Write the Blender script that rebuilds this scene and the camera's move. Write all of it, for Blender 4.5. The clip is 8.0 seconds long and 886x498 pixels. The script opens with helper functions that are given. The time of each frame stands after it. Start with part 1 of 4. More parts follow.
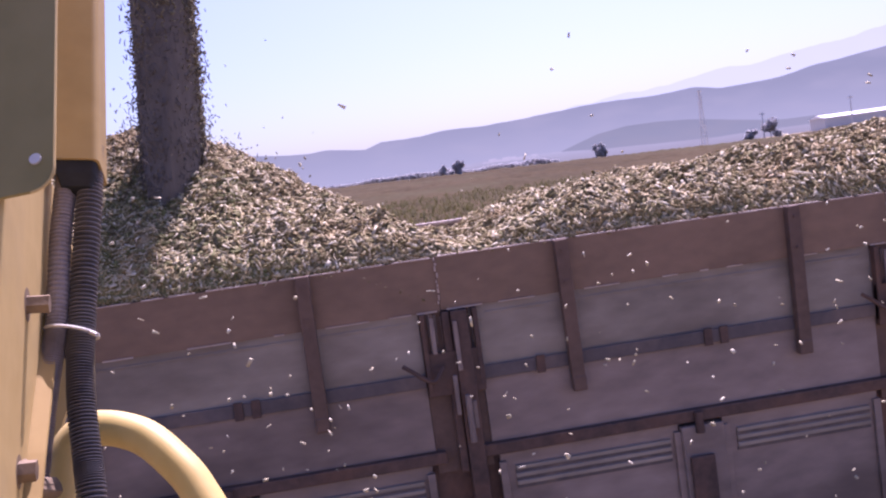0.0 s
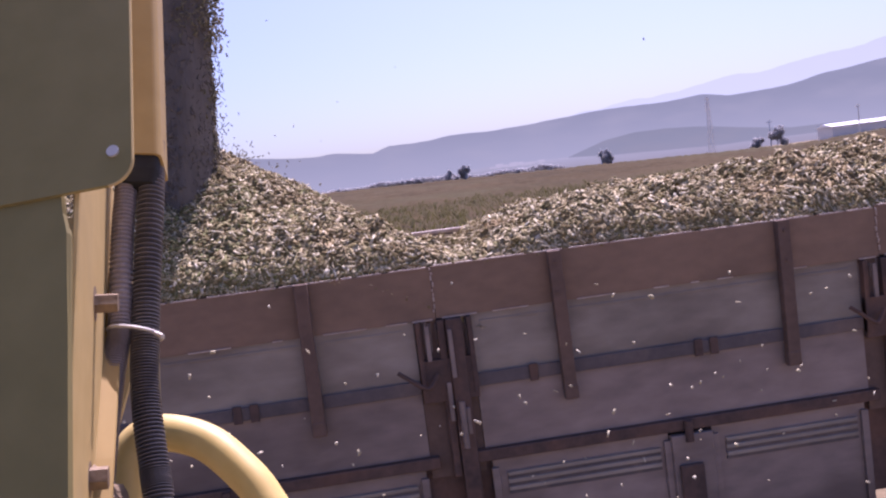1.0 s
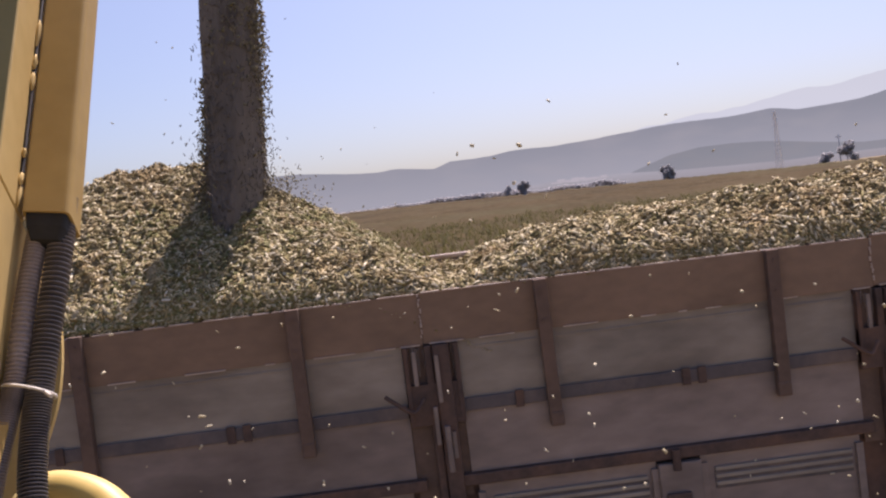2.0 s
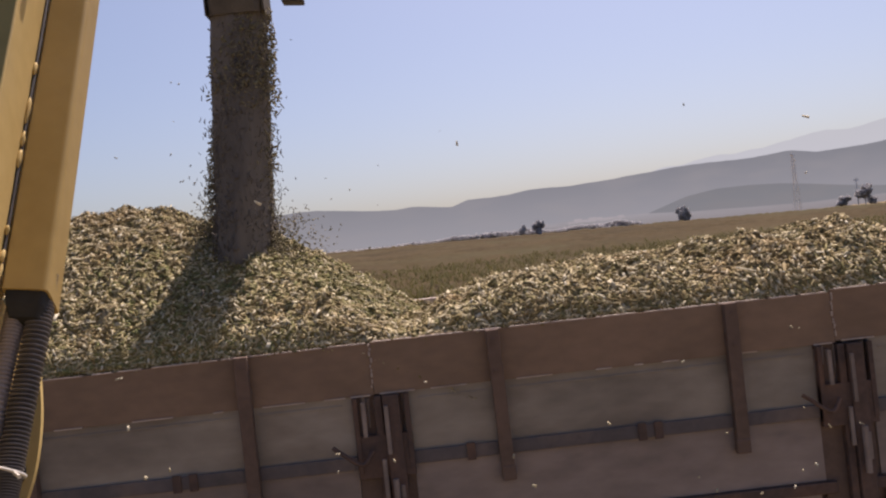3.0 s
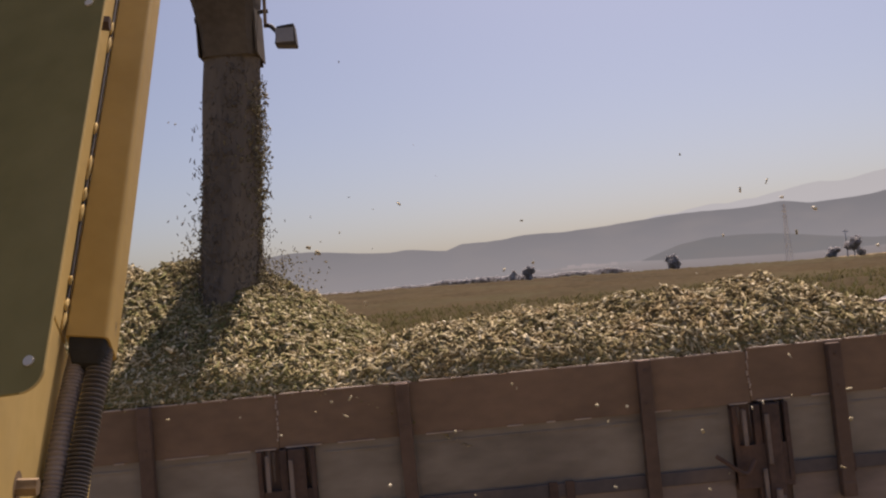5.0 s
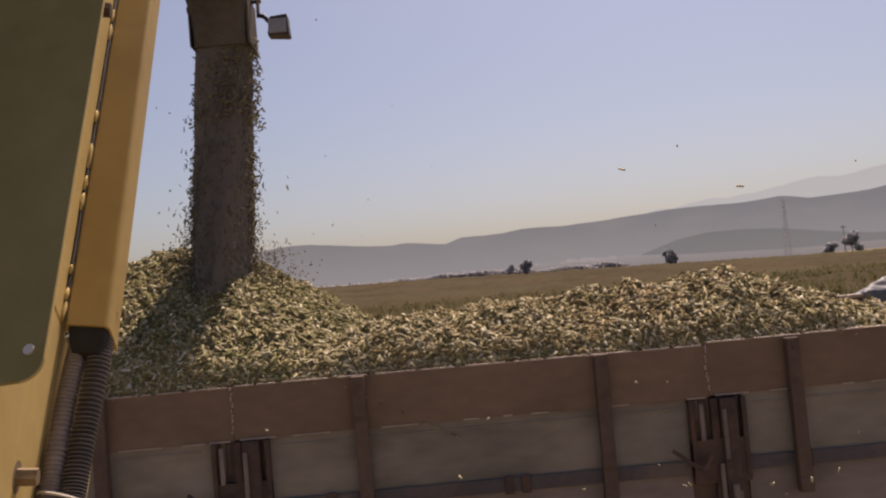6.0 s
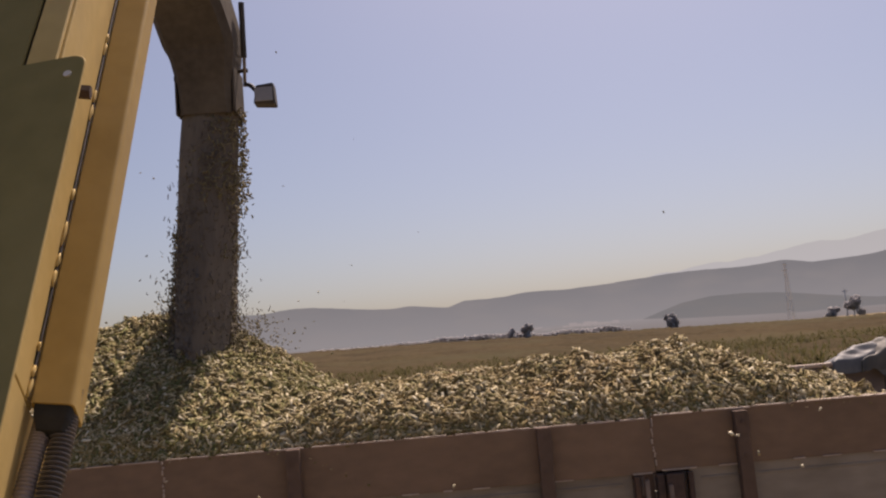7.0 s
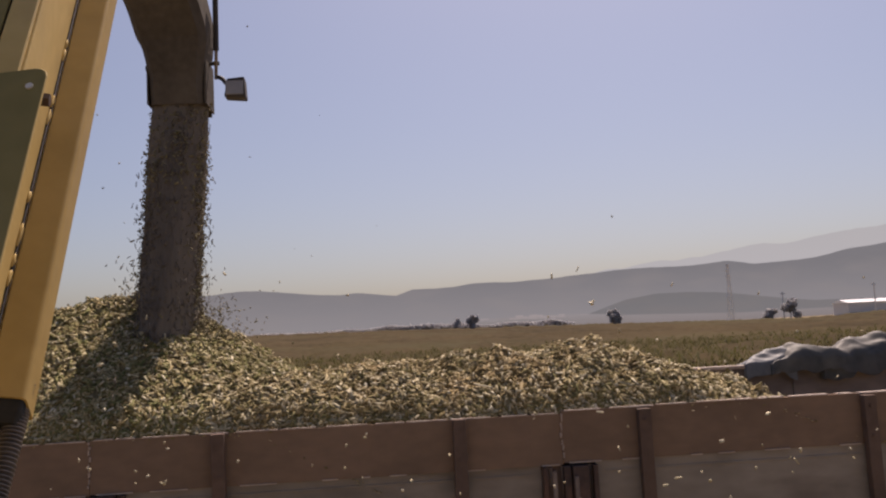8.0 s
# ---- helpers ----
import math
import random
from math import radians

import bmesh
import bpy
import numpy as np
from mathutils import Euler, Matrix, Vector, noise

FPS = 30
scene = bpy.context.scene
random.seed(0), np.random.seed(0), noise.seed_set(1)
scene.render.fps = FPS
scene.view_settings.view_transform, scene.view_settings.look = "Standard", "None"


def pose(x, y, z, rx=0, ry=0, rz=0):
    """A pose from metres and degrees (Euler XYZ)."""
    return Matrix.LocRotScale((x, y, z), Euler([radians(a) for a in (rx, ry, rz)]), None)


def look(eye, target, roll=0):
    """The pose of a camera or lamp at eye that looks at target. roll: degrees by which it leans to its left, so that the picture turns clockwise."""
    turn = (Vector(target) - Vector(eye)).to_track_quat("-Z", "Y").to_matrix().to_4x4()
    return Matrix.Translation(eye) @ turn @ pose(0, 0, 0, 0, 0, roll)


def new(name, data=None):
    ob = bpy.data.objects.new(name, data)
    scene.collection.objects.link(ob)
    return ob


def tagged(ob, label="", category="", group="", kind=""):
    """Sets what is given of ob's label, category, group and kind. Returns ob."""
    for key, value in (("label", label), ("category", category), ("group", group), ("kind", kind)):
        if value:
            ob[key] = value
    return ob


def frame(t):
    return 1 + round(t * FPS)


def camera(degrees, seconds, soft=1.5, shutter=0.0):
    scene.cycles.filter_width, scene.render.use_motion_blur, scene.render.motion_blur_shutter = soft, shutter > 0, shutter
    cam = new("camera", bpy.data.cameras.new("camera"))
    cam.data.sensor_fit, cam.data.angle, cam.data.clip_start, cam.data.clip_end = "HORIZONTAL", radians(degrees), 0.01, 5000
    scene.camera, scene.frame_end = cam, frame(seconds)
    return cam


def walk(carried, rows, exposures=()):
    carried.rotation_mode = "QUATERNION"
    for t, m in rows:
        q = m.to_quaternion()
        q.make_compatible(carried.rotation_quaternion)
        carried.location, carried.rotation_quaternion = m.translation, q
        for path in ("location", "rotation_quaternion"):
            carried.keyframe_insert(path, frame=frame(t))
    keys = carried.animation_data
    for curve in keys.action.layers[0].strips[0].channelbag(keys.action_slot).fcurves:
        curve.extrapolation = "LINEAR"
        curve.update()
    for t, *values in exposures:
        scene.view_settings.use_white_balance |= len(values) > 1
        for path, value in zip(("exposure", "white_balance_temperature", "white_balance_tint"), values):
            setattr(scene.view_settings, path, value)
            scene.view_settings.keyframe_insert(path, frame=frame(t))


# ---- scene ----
# camera and its way
cam = camera(54.0, 8.0, soft=2.2)
PATH = [
    (0, (-0.383, -4.277, 2.951), (-0.181, -2.293, 2.801), -7.8),
    (0.5, (-0.403, -4.33, 2.967), (-0.199, -2.347, 2.814), -7.5),
    (1, (-0.337, -4.379, 2.978), (-0.148, -2.392, 2.84), -7.2),
    (2.5, (0.232, -4.545, 3.013), (0.242, -2.546, 2.964), -6.9),
    (3, (0.376, -4.474, 3.019), (0.402, -2.475, 3.024), -6.3),
    (3.5, (0.526, -4.487, 3.021), (0.555, -2.489, 3.101), -6.1),
    (4, (0.612, -4.495, 3.026), (0.654, -2.498, 3.135), -5.3),
    (4.5, (0.711, -4.454, 3.026), (0.76, -2.457, 3.135), -5.4),
    (6, (1.014, -4.406, 2.998), (1.063, -2.409, 3.086), -5.0),
    (6.5, (1.185, -4.352, 2.996), (1.232, -2.356, 3.119), -5.5),
    (7, (1.329, -4.351, 3.005), (1.384, -2.365, 3.238), -4.9),
    (7.5, (1.389, -4.51, 3.033), (1.487, -2.527, 3.274), -3.8),
    (8, (1.444, -4.56, 3.023), (1.611, -2.577, 3.223), -3.0),
]
EXPOSURES = [
    (0.0, 1.05, 5550, 53),
    (1.0, 0.88, 5600, 47),
    (2.5, 0.57, 6650, 24),
    (3.5, 0.30, 6700, 24),
    (4.5, 0.19, 7050, 25),
    (6.5, 0.19, 7300, 25),
    (8.0, 0.12, 7100, 25),
]
SPEED = 0.45           # truck and harvester creep side by side along the field, metres a second


def ahead(t, m):
    """A pose beside the truck, carried on by its way up to t."""
    return Matrix.Translation((SPEED * (t - 4.5), 0, 0)) @ m


walk(cam, [(t, ahead(t, look(eye, target, roll))) for t, eye, target, roll in PATH], EXPOSURES)

# ---- daylight: hazy sky and a sun beyond the truck ----
SUN = Vector((0.34, 1.0, 1.75)).normalized()
world = bpy.data.worlds.new("world")
scene.world = world
world.use_nodes = True
sky = world.node_tree.nodes.new("ShaderNodeTexSky")
sky.sky_type = "NISHITA"
sky.sun_disc = False
sky.sun_elevation = math.asin(SUN.z)
sky.sun_rotation = math.atan2(SUN.x, SUN.y)
sky.air_density, sky.dust_density, sky.ozone_density = 1.0, 2.4, 3.5
backg = world.node_tree.nodes["Background"]
backg.inputs["Strength"].default_value = 0.084
world.node_tree.links.new(sky.outputs["Color"], backg.inputs["Color"])
sun_data = bpy.data.lights.new("sun", "SUN")
sun_data.energy, sun_data.angle, sun_data.color = 5.0, radians(0.6), (1.0, 0.92, 0.80)
sun = new("sun", sun_data)
sun.matrix_world = look(SUN * 50, (0, 0, 0))


# ---- materials ----
def surface(name, dark, light, rough=0.7, metal=0.0, fine=60.0, coarse=4.0, bump=0.2, island=False, objrand=0.0, stain=None, stain_scale=2.5, stain_amount=0.5, stretch=(1, 1, 1), spec=0.5):
    """Two-scale noise between two colours, with optional stains, per-island variation and relief."""
    m = bpy.data.materials.new(name)
    m.use_nodes = True
    nt = m.node_tree
    n, li = nt.nodes, nt.links
    bsdf = n["Principled BSDF"]
    co = n.new("ShaderNodeTexCoord")
    mp = n.new("ShaderNodeMapping")
    mp.inputs["Scale"].default_value = stretch
    li.new(co.outputs["Object"], mp.inputs["Vector"])

    def tex(scale, detail):
        t = n.new("ShaderNodeTexNoise")
        t.inputs["Scale"].default_value, t.inputs["Detail"].default_value = scale, detail
        li.new(mp.outputs["Vector"], t.inputs["Vector"])
        return t.outputs["Fac"]

    def mixf(a, b, f):
        x = n.new("ShaderNodeMath")
        x.operation = "MULTIPLY_ADD"
        li.new(a, x.inputs[0])
        x.inputs[1].default_value = f
        li.new(b, x.inputs[2])
        return x.outputs[0]

    small, big = tex(fine, 4), tex(coarse, 5)
    total = mixf(small, big, 0.6)
    ramp = n.new("ShaderNodeMapRange")
    ramp.inputs["From Min"].default_value, ramp.inputs["From Max"].default_value = 0.55, 1.05
    li.new(total, ramp.inputs["Value"])
    fac = ramp.outputs["Result"]
    if island:
        geo = n.new("ShaderNodeNewGeometry")
        ramp.inputs["From Min"].default_value, ramp.inputs["From Max"].default_value = 0.2, 1.4
        add = n.new("ShaderNodeMath")
        add.operation = "MULTIPLY_ADD"
        li.new(geo.outputs["Random Per Island"], add.inputs[0])
        add.inputs[1].default_value = 0.75
        half = n.new("ShaderNodeMath")
        half.operation = "MULTIPLY"
        li.new(fac, half.inputs[0])
        half.inputs[1].default_value = 0.3
        li.new(half.outputs[0], add.inputs[2])
        fac = add.outputs[0]
    cr = n.new("ShaderNodeValToRGB")
    cols = [dark, light] if not isinstance(dark, list) else dark
    while len(cr.color_ramp.elements) < len(cols):
        cr.color_ramp.elements.new(0.5)
    for i, c in enumerate(cols):
        cr.color_ramp.elements[i].position = i / (len(cols) - 1)
        cr.color_ramp.elements[i].color = (*c, 1)
    li.new(fac, cr.inputs["Fac"])
    colour = cr.outputs["Color"]
    if stain:
        st = tex(stain_scale, 6)
        sr = n.new("ShaderNodeMapRange")
        sr.inputs["From Min"].default_value, sr.inputs["From Max"].default_value = 0.5, 0.7
        sr.inputs["To Max"].default_value = stain_amount
        li.new(st, sr.inputs["Value"])
        mx = n.new("ShaderNodeMix")
        mx.data_type = "RGBA"
        li.new(sr.outputs["Result"], mx.inputs["Factor"])
        li.new(colour, mx.inputs["A"])
        mx.inputs["B"].default_value = (*stain, 1)
        colour = mx.outputs["Result"]
    if objrand:
        info = n.new("ShaderNodeObjectInfo")
        hv = n.new("ShaderNodeHueSaturation")
        mr = n.new("ShaderNodeMapRange")
        mr.inputs["To Min"].default_value, mr.inputs["To Max"].default_value = 1 - objrand, 1 + objrand
        li.new(info.outputs["Random"], mr.inputs["Value"])
        li.new(mr.outputs["Result"], hv.inputs["Value"])
        li.new(colour, hv.inputs["Color"])
        colour = hv.outputs["Color"]
    li.new(colour, bsdf.inputs["Base Color"])
    bsdf.inputs["Metallic"].default_value = metal
    bsdf.inputs["Specular IOR Level"].default_value = spec
    rr = n.new("ShaderNodeMapRange")
    rr.inputs["To Min"].default_value, rr.inputs["To Max"].default_value = max(rough - 0.12, 0.05), min(rough + 0.12, 1)
    li.new(big, rr.inputs["Value"])
    li.new(rr.outputs["Result"], bsdf.inputs["Roughness"])
    if bump:
        bp = n.new("ShaderNodeBump")
        bp.inputs["Strength"].default_value, bp.inputs["Distance"].default_value = bump, 0.01
        li.new(total, bp.inputs["Height"])
        li.new(bp.outputs["Normal"], bsdf.inputs["Normal"])
    return m


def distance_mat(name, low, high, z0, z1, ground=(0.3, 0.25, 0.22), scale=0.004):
    """Backdrop of hazy distance: emission puts the air's light into the colour, with faint patches of fields and scrub.
    """
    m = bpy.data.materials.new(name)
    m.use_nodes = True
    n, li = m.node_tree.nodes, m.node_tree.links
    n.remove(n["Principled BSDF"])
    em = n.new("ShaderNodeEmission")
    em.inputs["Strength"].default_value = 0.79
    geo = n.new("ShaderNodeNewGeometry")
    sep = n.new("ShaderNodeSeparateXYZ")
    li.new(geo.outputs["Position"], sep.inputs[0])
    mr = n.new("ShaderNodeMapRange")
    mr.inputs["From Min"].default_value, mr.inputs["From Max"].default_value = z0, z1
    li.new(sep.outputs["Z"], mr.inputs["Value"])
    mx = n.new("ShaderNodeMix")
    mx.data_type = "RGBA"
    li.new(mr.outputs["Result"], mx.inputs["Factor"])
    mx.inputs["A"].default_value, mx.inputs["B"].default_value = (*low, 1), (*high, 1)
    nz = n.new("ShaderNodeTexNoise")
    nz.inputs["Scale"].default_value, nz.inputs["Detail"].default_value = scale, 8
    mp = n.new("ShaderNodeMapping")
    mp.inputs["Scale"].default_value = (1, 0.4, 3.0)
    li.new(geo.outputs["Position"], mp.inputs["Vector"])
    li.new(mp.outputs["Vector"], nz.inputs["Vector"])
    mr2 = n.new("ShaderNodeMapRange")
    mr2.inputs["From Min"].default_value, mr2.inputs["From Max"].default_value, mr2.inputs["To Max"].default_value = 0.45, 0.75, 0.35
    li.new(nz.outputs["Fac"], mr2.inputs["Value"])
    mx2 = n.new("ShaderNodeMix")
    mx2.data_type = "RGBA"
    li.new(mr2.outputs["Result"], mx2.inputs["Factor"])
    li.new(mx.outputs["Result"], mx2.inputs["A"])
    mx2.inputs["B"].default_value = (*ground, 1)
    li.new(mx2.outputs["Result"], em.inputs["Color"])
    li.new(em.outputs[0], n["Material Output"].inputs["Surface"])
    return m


M_BOARD = surface("red_brown_board_paint", (0.192, 0.131, 0.092), (0.278, 0.186, 0.130), 0.85, fine=16, coarse=1.8, bump=0.08, objrand=0.07, stain=(0.138, 0.096, 0.070), stretch=(0.6, 1, 1.2), spec=0.2)
M_PANEL = surface("dusty_grey_panel_paint", (0.185, 0.156, 0.126), (0.335, 0.285, 0.235), 0.75, fine=9, coarse=1.1, bump=0.05, objrand=0.08, stain=(0.125, 0.095, 0.075), stain_amount=0.85, stain_scale=1.9, stretch=(0.6, 1, 1.5))
M_PANEL2 = surface("grimy_lower_panel_paint", (0.16, 0.125, 0.11), (0.31, 0.245, 0.215), 0.75, fine=9, coarse=1.1, bump=0.06, objrand=0.08, stain=(0.10, 0.075, 0.065), stain_amount=0.8, stain_scale=1.7, stretch=(0.6, 1, 1.5))
M_STEEL = surface("dark_rusty_steel", (0.07, 0.05, 0.045), (0.14, 0.092, 0.075), 0.8, metal=0.0, fine=30, coarse=5, bump=0.2, stain=(0.20, 0.105, 0.065), stain_amount=0.5, spec=0.2)
M_STAKE = surface("dull_brown_stake_paint", (0.10, 0.07, 0.056), (0.165, 0.112, 0.088), 0.85, fine=24, coarse=4, bump=0.15, stain=(0.20, 0.13, 0.095), stain_amount=0.6, spec=0.2)
M_GAP = surface("dark_rail_and_slot_tone", (0.075, 0.064, 0.068), (0.13, 0.108, 0.108), 0.75, fine=20, coarse=3, bump=0.15, stain=(0.22, 0.16, 0.13), stain_amount=0.7)
M_WORN = surface("worn_bright_edge", (0.36, 0.27, 0.22), (0.56, 0.46, 0.39), 0.7, fine=80, coarse=9, bump=0.2)
M_CHASSIS = surface("chassis_and_shadow_black", (0.025, 0.023, 0.022), (0.06, 0.052, 0.05), 0.7, fine=30, coarse=4)
M_TYRE = surface("dusty_tyre_rubber", (0.025, 0.024, 0.023), (0.07, 0.062, 0.055), 0.9, fine=40, coarse=5)
M_SILAGE = surface("chopped_maize_pieces", [(0.076, 0.056, 0.025), (0.212, 0.157, 0.070), (0.200, 0.178, 0.072), (0.357, 0.285, 0.149), (0.493, 0.416, 0.255), (0.697, 0.629, 0.468)], None, 0.85, fine=90, coarse=2.2, bump=0, island=True, spec=0.2, stain=(0.255, 0.162, 0.072), stain_scale=2.6, stain_amount=0.55)
M_FRESH = surface("fresh_chopped_maize_pieces", [(0.071, 0.055, 0.024), (0.193, 0.143, 0.060), (0.160, 0.168, 0.059), (0.328, 0.260, 0.126), (0.445, 0.382, 0.227), (0.655, 0.588, 0.420)], None, 0.85, fine=90, coarse=2.2, bump=0, island=True, spec=0.2, stain=(0.168, 0.160, 0.055), stain_scale=2.2, stain_amount=0.4)
M_SILAGEBED = surface("packed_chopped_maize", [(0.107, 0.082, 0.041), (0.213, 0.168, 0.090), (0.328, 0.262, 0.156)], None, 0.9, fine=70, coarse=3, bump=0.8, spec=0.1)
# falling maize darker than the heap's, its backlit shade put into the colour
M_FALLING = surface("falling_maize_pieces", [(0.15, 0.125, 0.085), (0.20, 0.17, 0.11), (0.20, 0.185, 0.11), (0.29, 0.25, 0.17)], None, 0.85, fine=90, coarse=3, bump=0, island=True, spec=0.2)
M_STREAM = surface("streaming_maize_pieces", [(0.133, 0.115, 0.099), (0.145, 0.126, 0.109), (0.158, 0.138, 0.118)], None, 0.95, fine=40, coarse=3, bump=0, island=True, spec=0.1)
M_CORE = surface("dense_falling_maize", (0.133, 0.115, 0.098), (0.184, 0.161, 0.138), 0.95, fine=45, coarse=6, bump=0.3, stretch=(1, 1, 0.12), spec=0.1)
M_PALE = surface("pale_pith_pieces", [(0.396, 0.333, 0.198), (0.540, 0.468, 0.315), (0.702, 0.639, 0.486)], None, 0.75, fine=60, coarse=3, bump=0, island=True, spec=0.2)
# cab yellow in three copies: ochre and olive hold shade, pale side tone light
M_YELLOW = surface("harvester_yellow_shaded_paint", (0.37, 0.25, 0.085), (0.46, 0.32, 0.115), 0.6, fine=25, coarse=3, bump=0.05, stain=(0.40, 0.275, 0.11), stain_amount=0.5, stain_scale=6, spec=0.15)
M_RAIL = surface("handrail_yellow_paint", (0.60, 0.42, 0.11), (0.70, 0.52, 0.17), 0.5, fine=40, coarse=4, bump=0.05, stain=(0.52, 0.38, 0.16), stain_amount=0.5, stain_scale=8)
M_CREAM = surface("dusty_yellow_lit_paint", (0.50, 0.355, 0.13), (0.60, 0.44, 0.18), 0.65, fine=30, coarse=3, bump=0.06, stain=(0.42, 0.31, 0.14), stain_amount=0.6, stain_scale=7, spec=0.15)
# shade on the camera-facing yellow faces, painted as olive
M_OLIVE_SHADE = surface("olive_shade_of_yellow", (0.20, 0.165, 0.06), (0.27, 0.22, 0.085), 0.7, fine=20, coarse=2, bump=0.04, stain=(0.30, 0.24, 0.11), stain_amount=0.4, spec=0.15)
M_HOSE = surface("ribbed_conduit_plastic", (0.085, 0.080, 0.084), (0.17, 0.158, 0.16), 0.32, fine=60, coarse=8, bump=0.05, stain=(0.24, 0.21, 0.19), stain_amount=0.45, stain_scale=14)
M_SLEEVE = surface("dusty_grey_hose_plastic", (0.21, 0.18, 0.178), (0.35, 0.305, 0.295), 0.5, fine=120, coarse=10, bump=0.2)
M_TIE = surface("pale_cable_tie", (0.5, 0.47, 0.42), (0.66, 0.62, 0.56), 0.5, fine=30, coarse=5, bump=0)
M_BOLT = surface("dusty_bolt_steel", (0.16, 0.11, 0.065), (0.32, 0.23, 0.14), 0.6, metal=0.2, fine=80, coarse=9, bump=0.2)
M_BLACK = surface("black_opening_shade", (0.012, 0.012, 0.012), (0.03, 0.03, 0.03), 0.8, fine=40, coarse=5)
M_SPOUT = surface("dusty_spout_paint", (0.072, 0.061, 0.051), (0.119, 0.102, 0.085), 0.85, fine=25, coarse=3, bump=0.1, stain=(0.153, 0.132, 0.102), stain_amount=0.4, spec=0.1)
M_GLASS = surface("dull_lamp_glass", (0.2, 0.2, 0.22), (0.3, 0.3, 0.32), 0.2, fine=20, coarse=3, bump=0)
M_TARP = surface("grey_tarpaulin", (0.045, 0.045, 0.043), (0.085, 0.083, 0.078), 0.6, fine=20, coarse=3, bump=0.4, stain=(0.16, 0.148, 0.13), stain_amount=0.6, stain_scale=4)
M_TARPB = surface("pale_blue_tarpaulin", (0.08, 0.086, 0.098), (0.14, 0.15, 0.165), 0.6, fine=20, coarse=3, bump=0.3)
M_FIELD = surface("dry_stubble_soil", (0.162, 0.123, 0.075), (0.272, 0.212, 0.132), 0.95, fine=8, coarse=0.15, bump=0.4, stain=(0.170, 0.145, 0.072), stain_scale=0.05, stain_amount=0.6, spec=0.05)
M_MAIZE = surface("drying_maize_leaves", [(0.040, 0.040, 0.016), (0.060, 0.055, 0.022), (0.081, 0.065, 0.029), (0.099, 0.076, 0.040)], None, 0.9, fine=3, coarse=0.2, bump=0, island=True, spec=0.1)
M_CANOPY = surface("maize_canopy", (0.048, 0.037, 0.021), (0.088, 0.066, 0.037), 1.0, fine=1.6, coarse=0.04, bump=1.0, stain=(0.081, 0.076, 0.041), stain_scale=0.015, stain_amount=0.7, spec=0.02)
# leaf colour lifted to pale grey, holding the haze over the far trees
M_LEAF = surface("haze_grey_tree_leaves", [(0.534, 0.524, 0.534), (0.570, 0.561, 0.570), (0.607, 0.598, 0.607)], None, 0.95, fine=1.5, coarse=0.3, bump=0, island=True, spec=0.05)
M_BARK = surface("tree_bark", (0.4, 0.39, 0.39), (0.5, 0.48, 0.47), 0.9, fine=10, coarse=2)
# pylon, poles and shed walls: grey lifted to paint in haze
M_PYLON = surface("haze_lifted_grey", (0.55, 0.55, 0.56), (0.62, 0.62, 0.63), 0.6, fine=5, coarse=1, bump=0)
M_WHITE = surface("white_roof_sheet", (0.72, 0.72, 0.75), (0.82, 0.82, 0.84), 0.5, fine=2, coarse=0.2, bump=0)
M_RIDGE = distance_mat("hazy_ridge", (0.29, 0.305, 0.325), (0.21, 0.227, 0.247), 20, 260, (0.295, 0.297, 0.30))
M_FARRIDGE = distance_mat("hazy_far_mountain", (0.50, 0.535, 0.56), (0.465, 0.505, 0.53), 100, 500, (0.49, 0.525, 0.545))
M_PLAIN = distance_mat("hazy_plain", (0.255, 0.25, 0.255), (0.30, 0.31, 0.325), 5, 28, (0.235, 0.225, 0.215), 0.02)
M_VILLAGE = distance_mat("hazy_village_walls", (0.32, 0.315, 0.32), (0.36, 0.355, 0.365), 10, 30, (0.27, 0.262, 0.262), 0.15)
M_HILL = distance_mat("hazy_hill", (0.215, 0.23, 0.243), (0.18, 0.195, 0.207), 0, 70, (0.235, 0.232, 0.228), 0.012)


def translucent(m, share, colour):
    """Thin leaves: part of the light passes through them."""
    n, li = m.node_tree.nodes, m.node_tree.links
    tr = n.new("ShaderNodeBsdfTranslucent")
    tr.inputs["Color"].default_value = (*colour, 1)
    mx = n.new("ShaderNodeMixShader")
    mx.inputs[0].default_value = share
    li.new(n["Principled BSDF"].outputs[0], mx.inputs[1])
    li.new(tr.outputs[0], mx.inputs[2])
    li.new(mx.outputs[0], n["Material Output"].inputs["Surface"])


# far leaves take the same haze grey for what passes through
translucent(M_LEAF, 0.55, (0.62, 0.61, 0.62))
translucent(M_MAIZE, 0.3, (0.13, 0.12, 0.048))


# ---- mesh helpers ----
def part(name, bm, material, parent=None, label="", smooth=False):
    me = bpy.data.meshes.new(name)
    bmesh.ops.recalc_face_normals(bm, faces=bm.faces)
    bm.to_mesh(me)
    bm.free()
    me.materials.append(material)
    if smooth:
        for p in me.polygons:
            p.use_smooth = True
    ob = new(name, me)
    if parent:
        ob.parent = parent
    if label:
        ob["label"] = label
    return ob


def empty(name, m=None):
    ob = new(name)
    ob.empty_display_size = 0.1
    if m is not None:
        ob.matrix_basis = m
    return ob


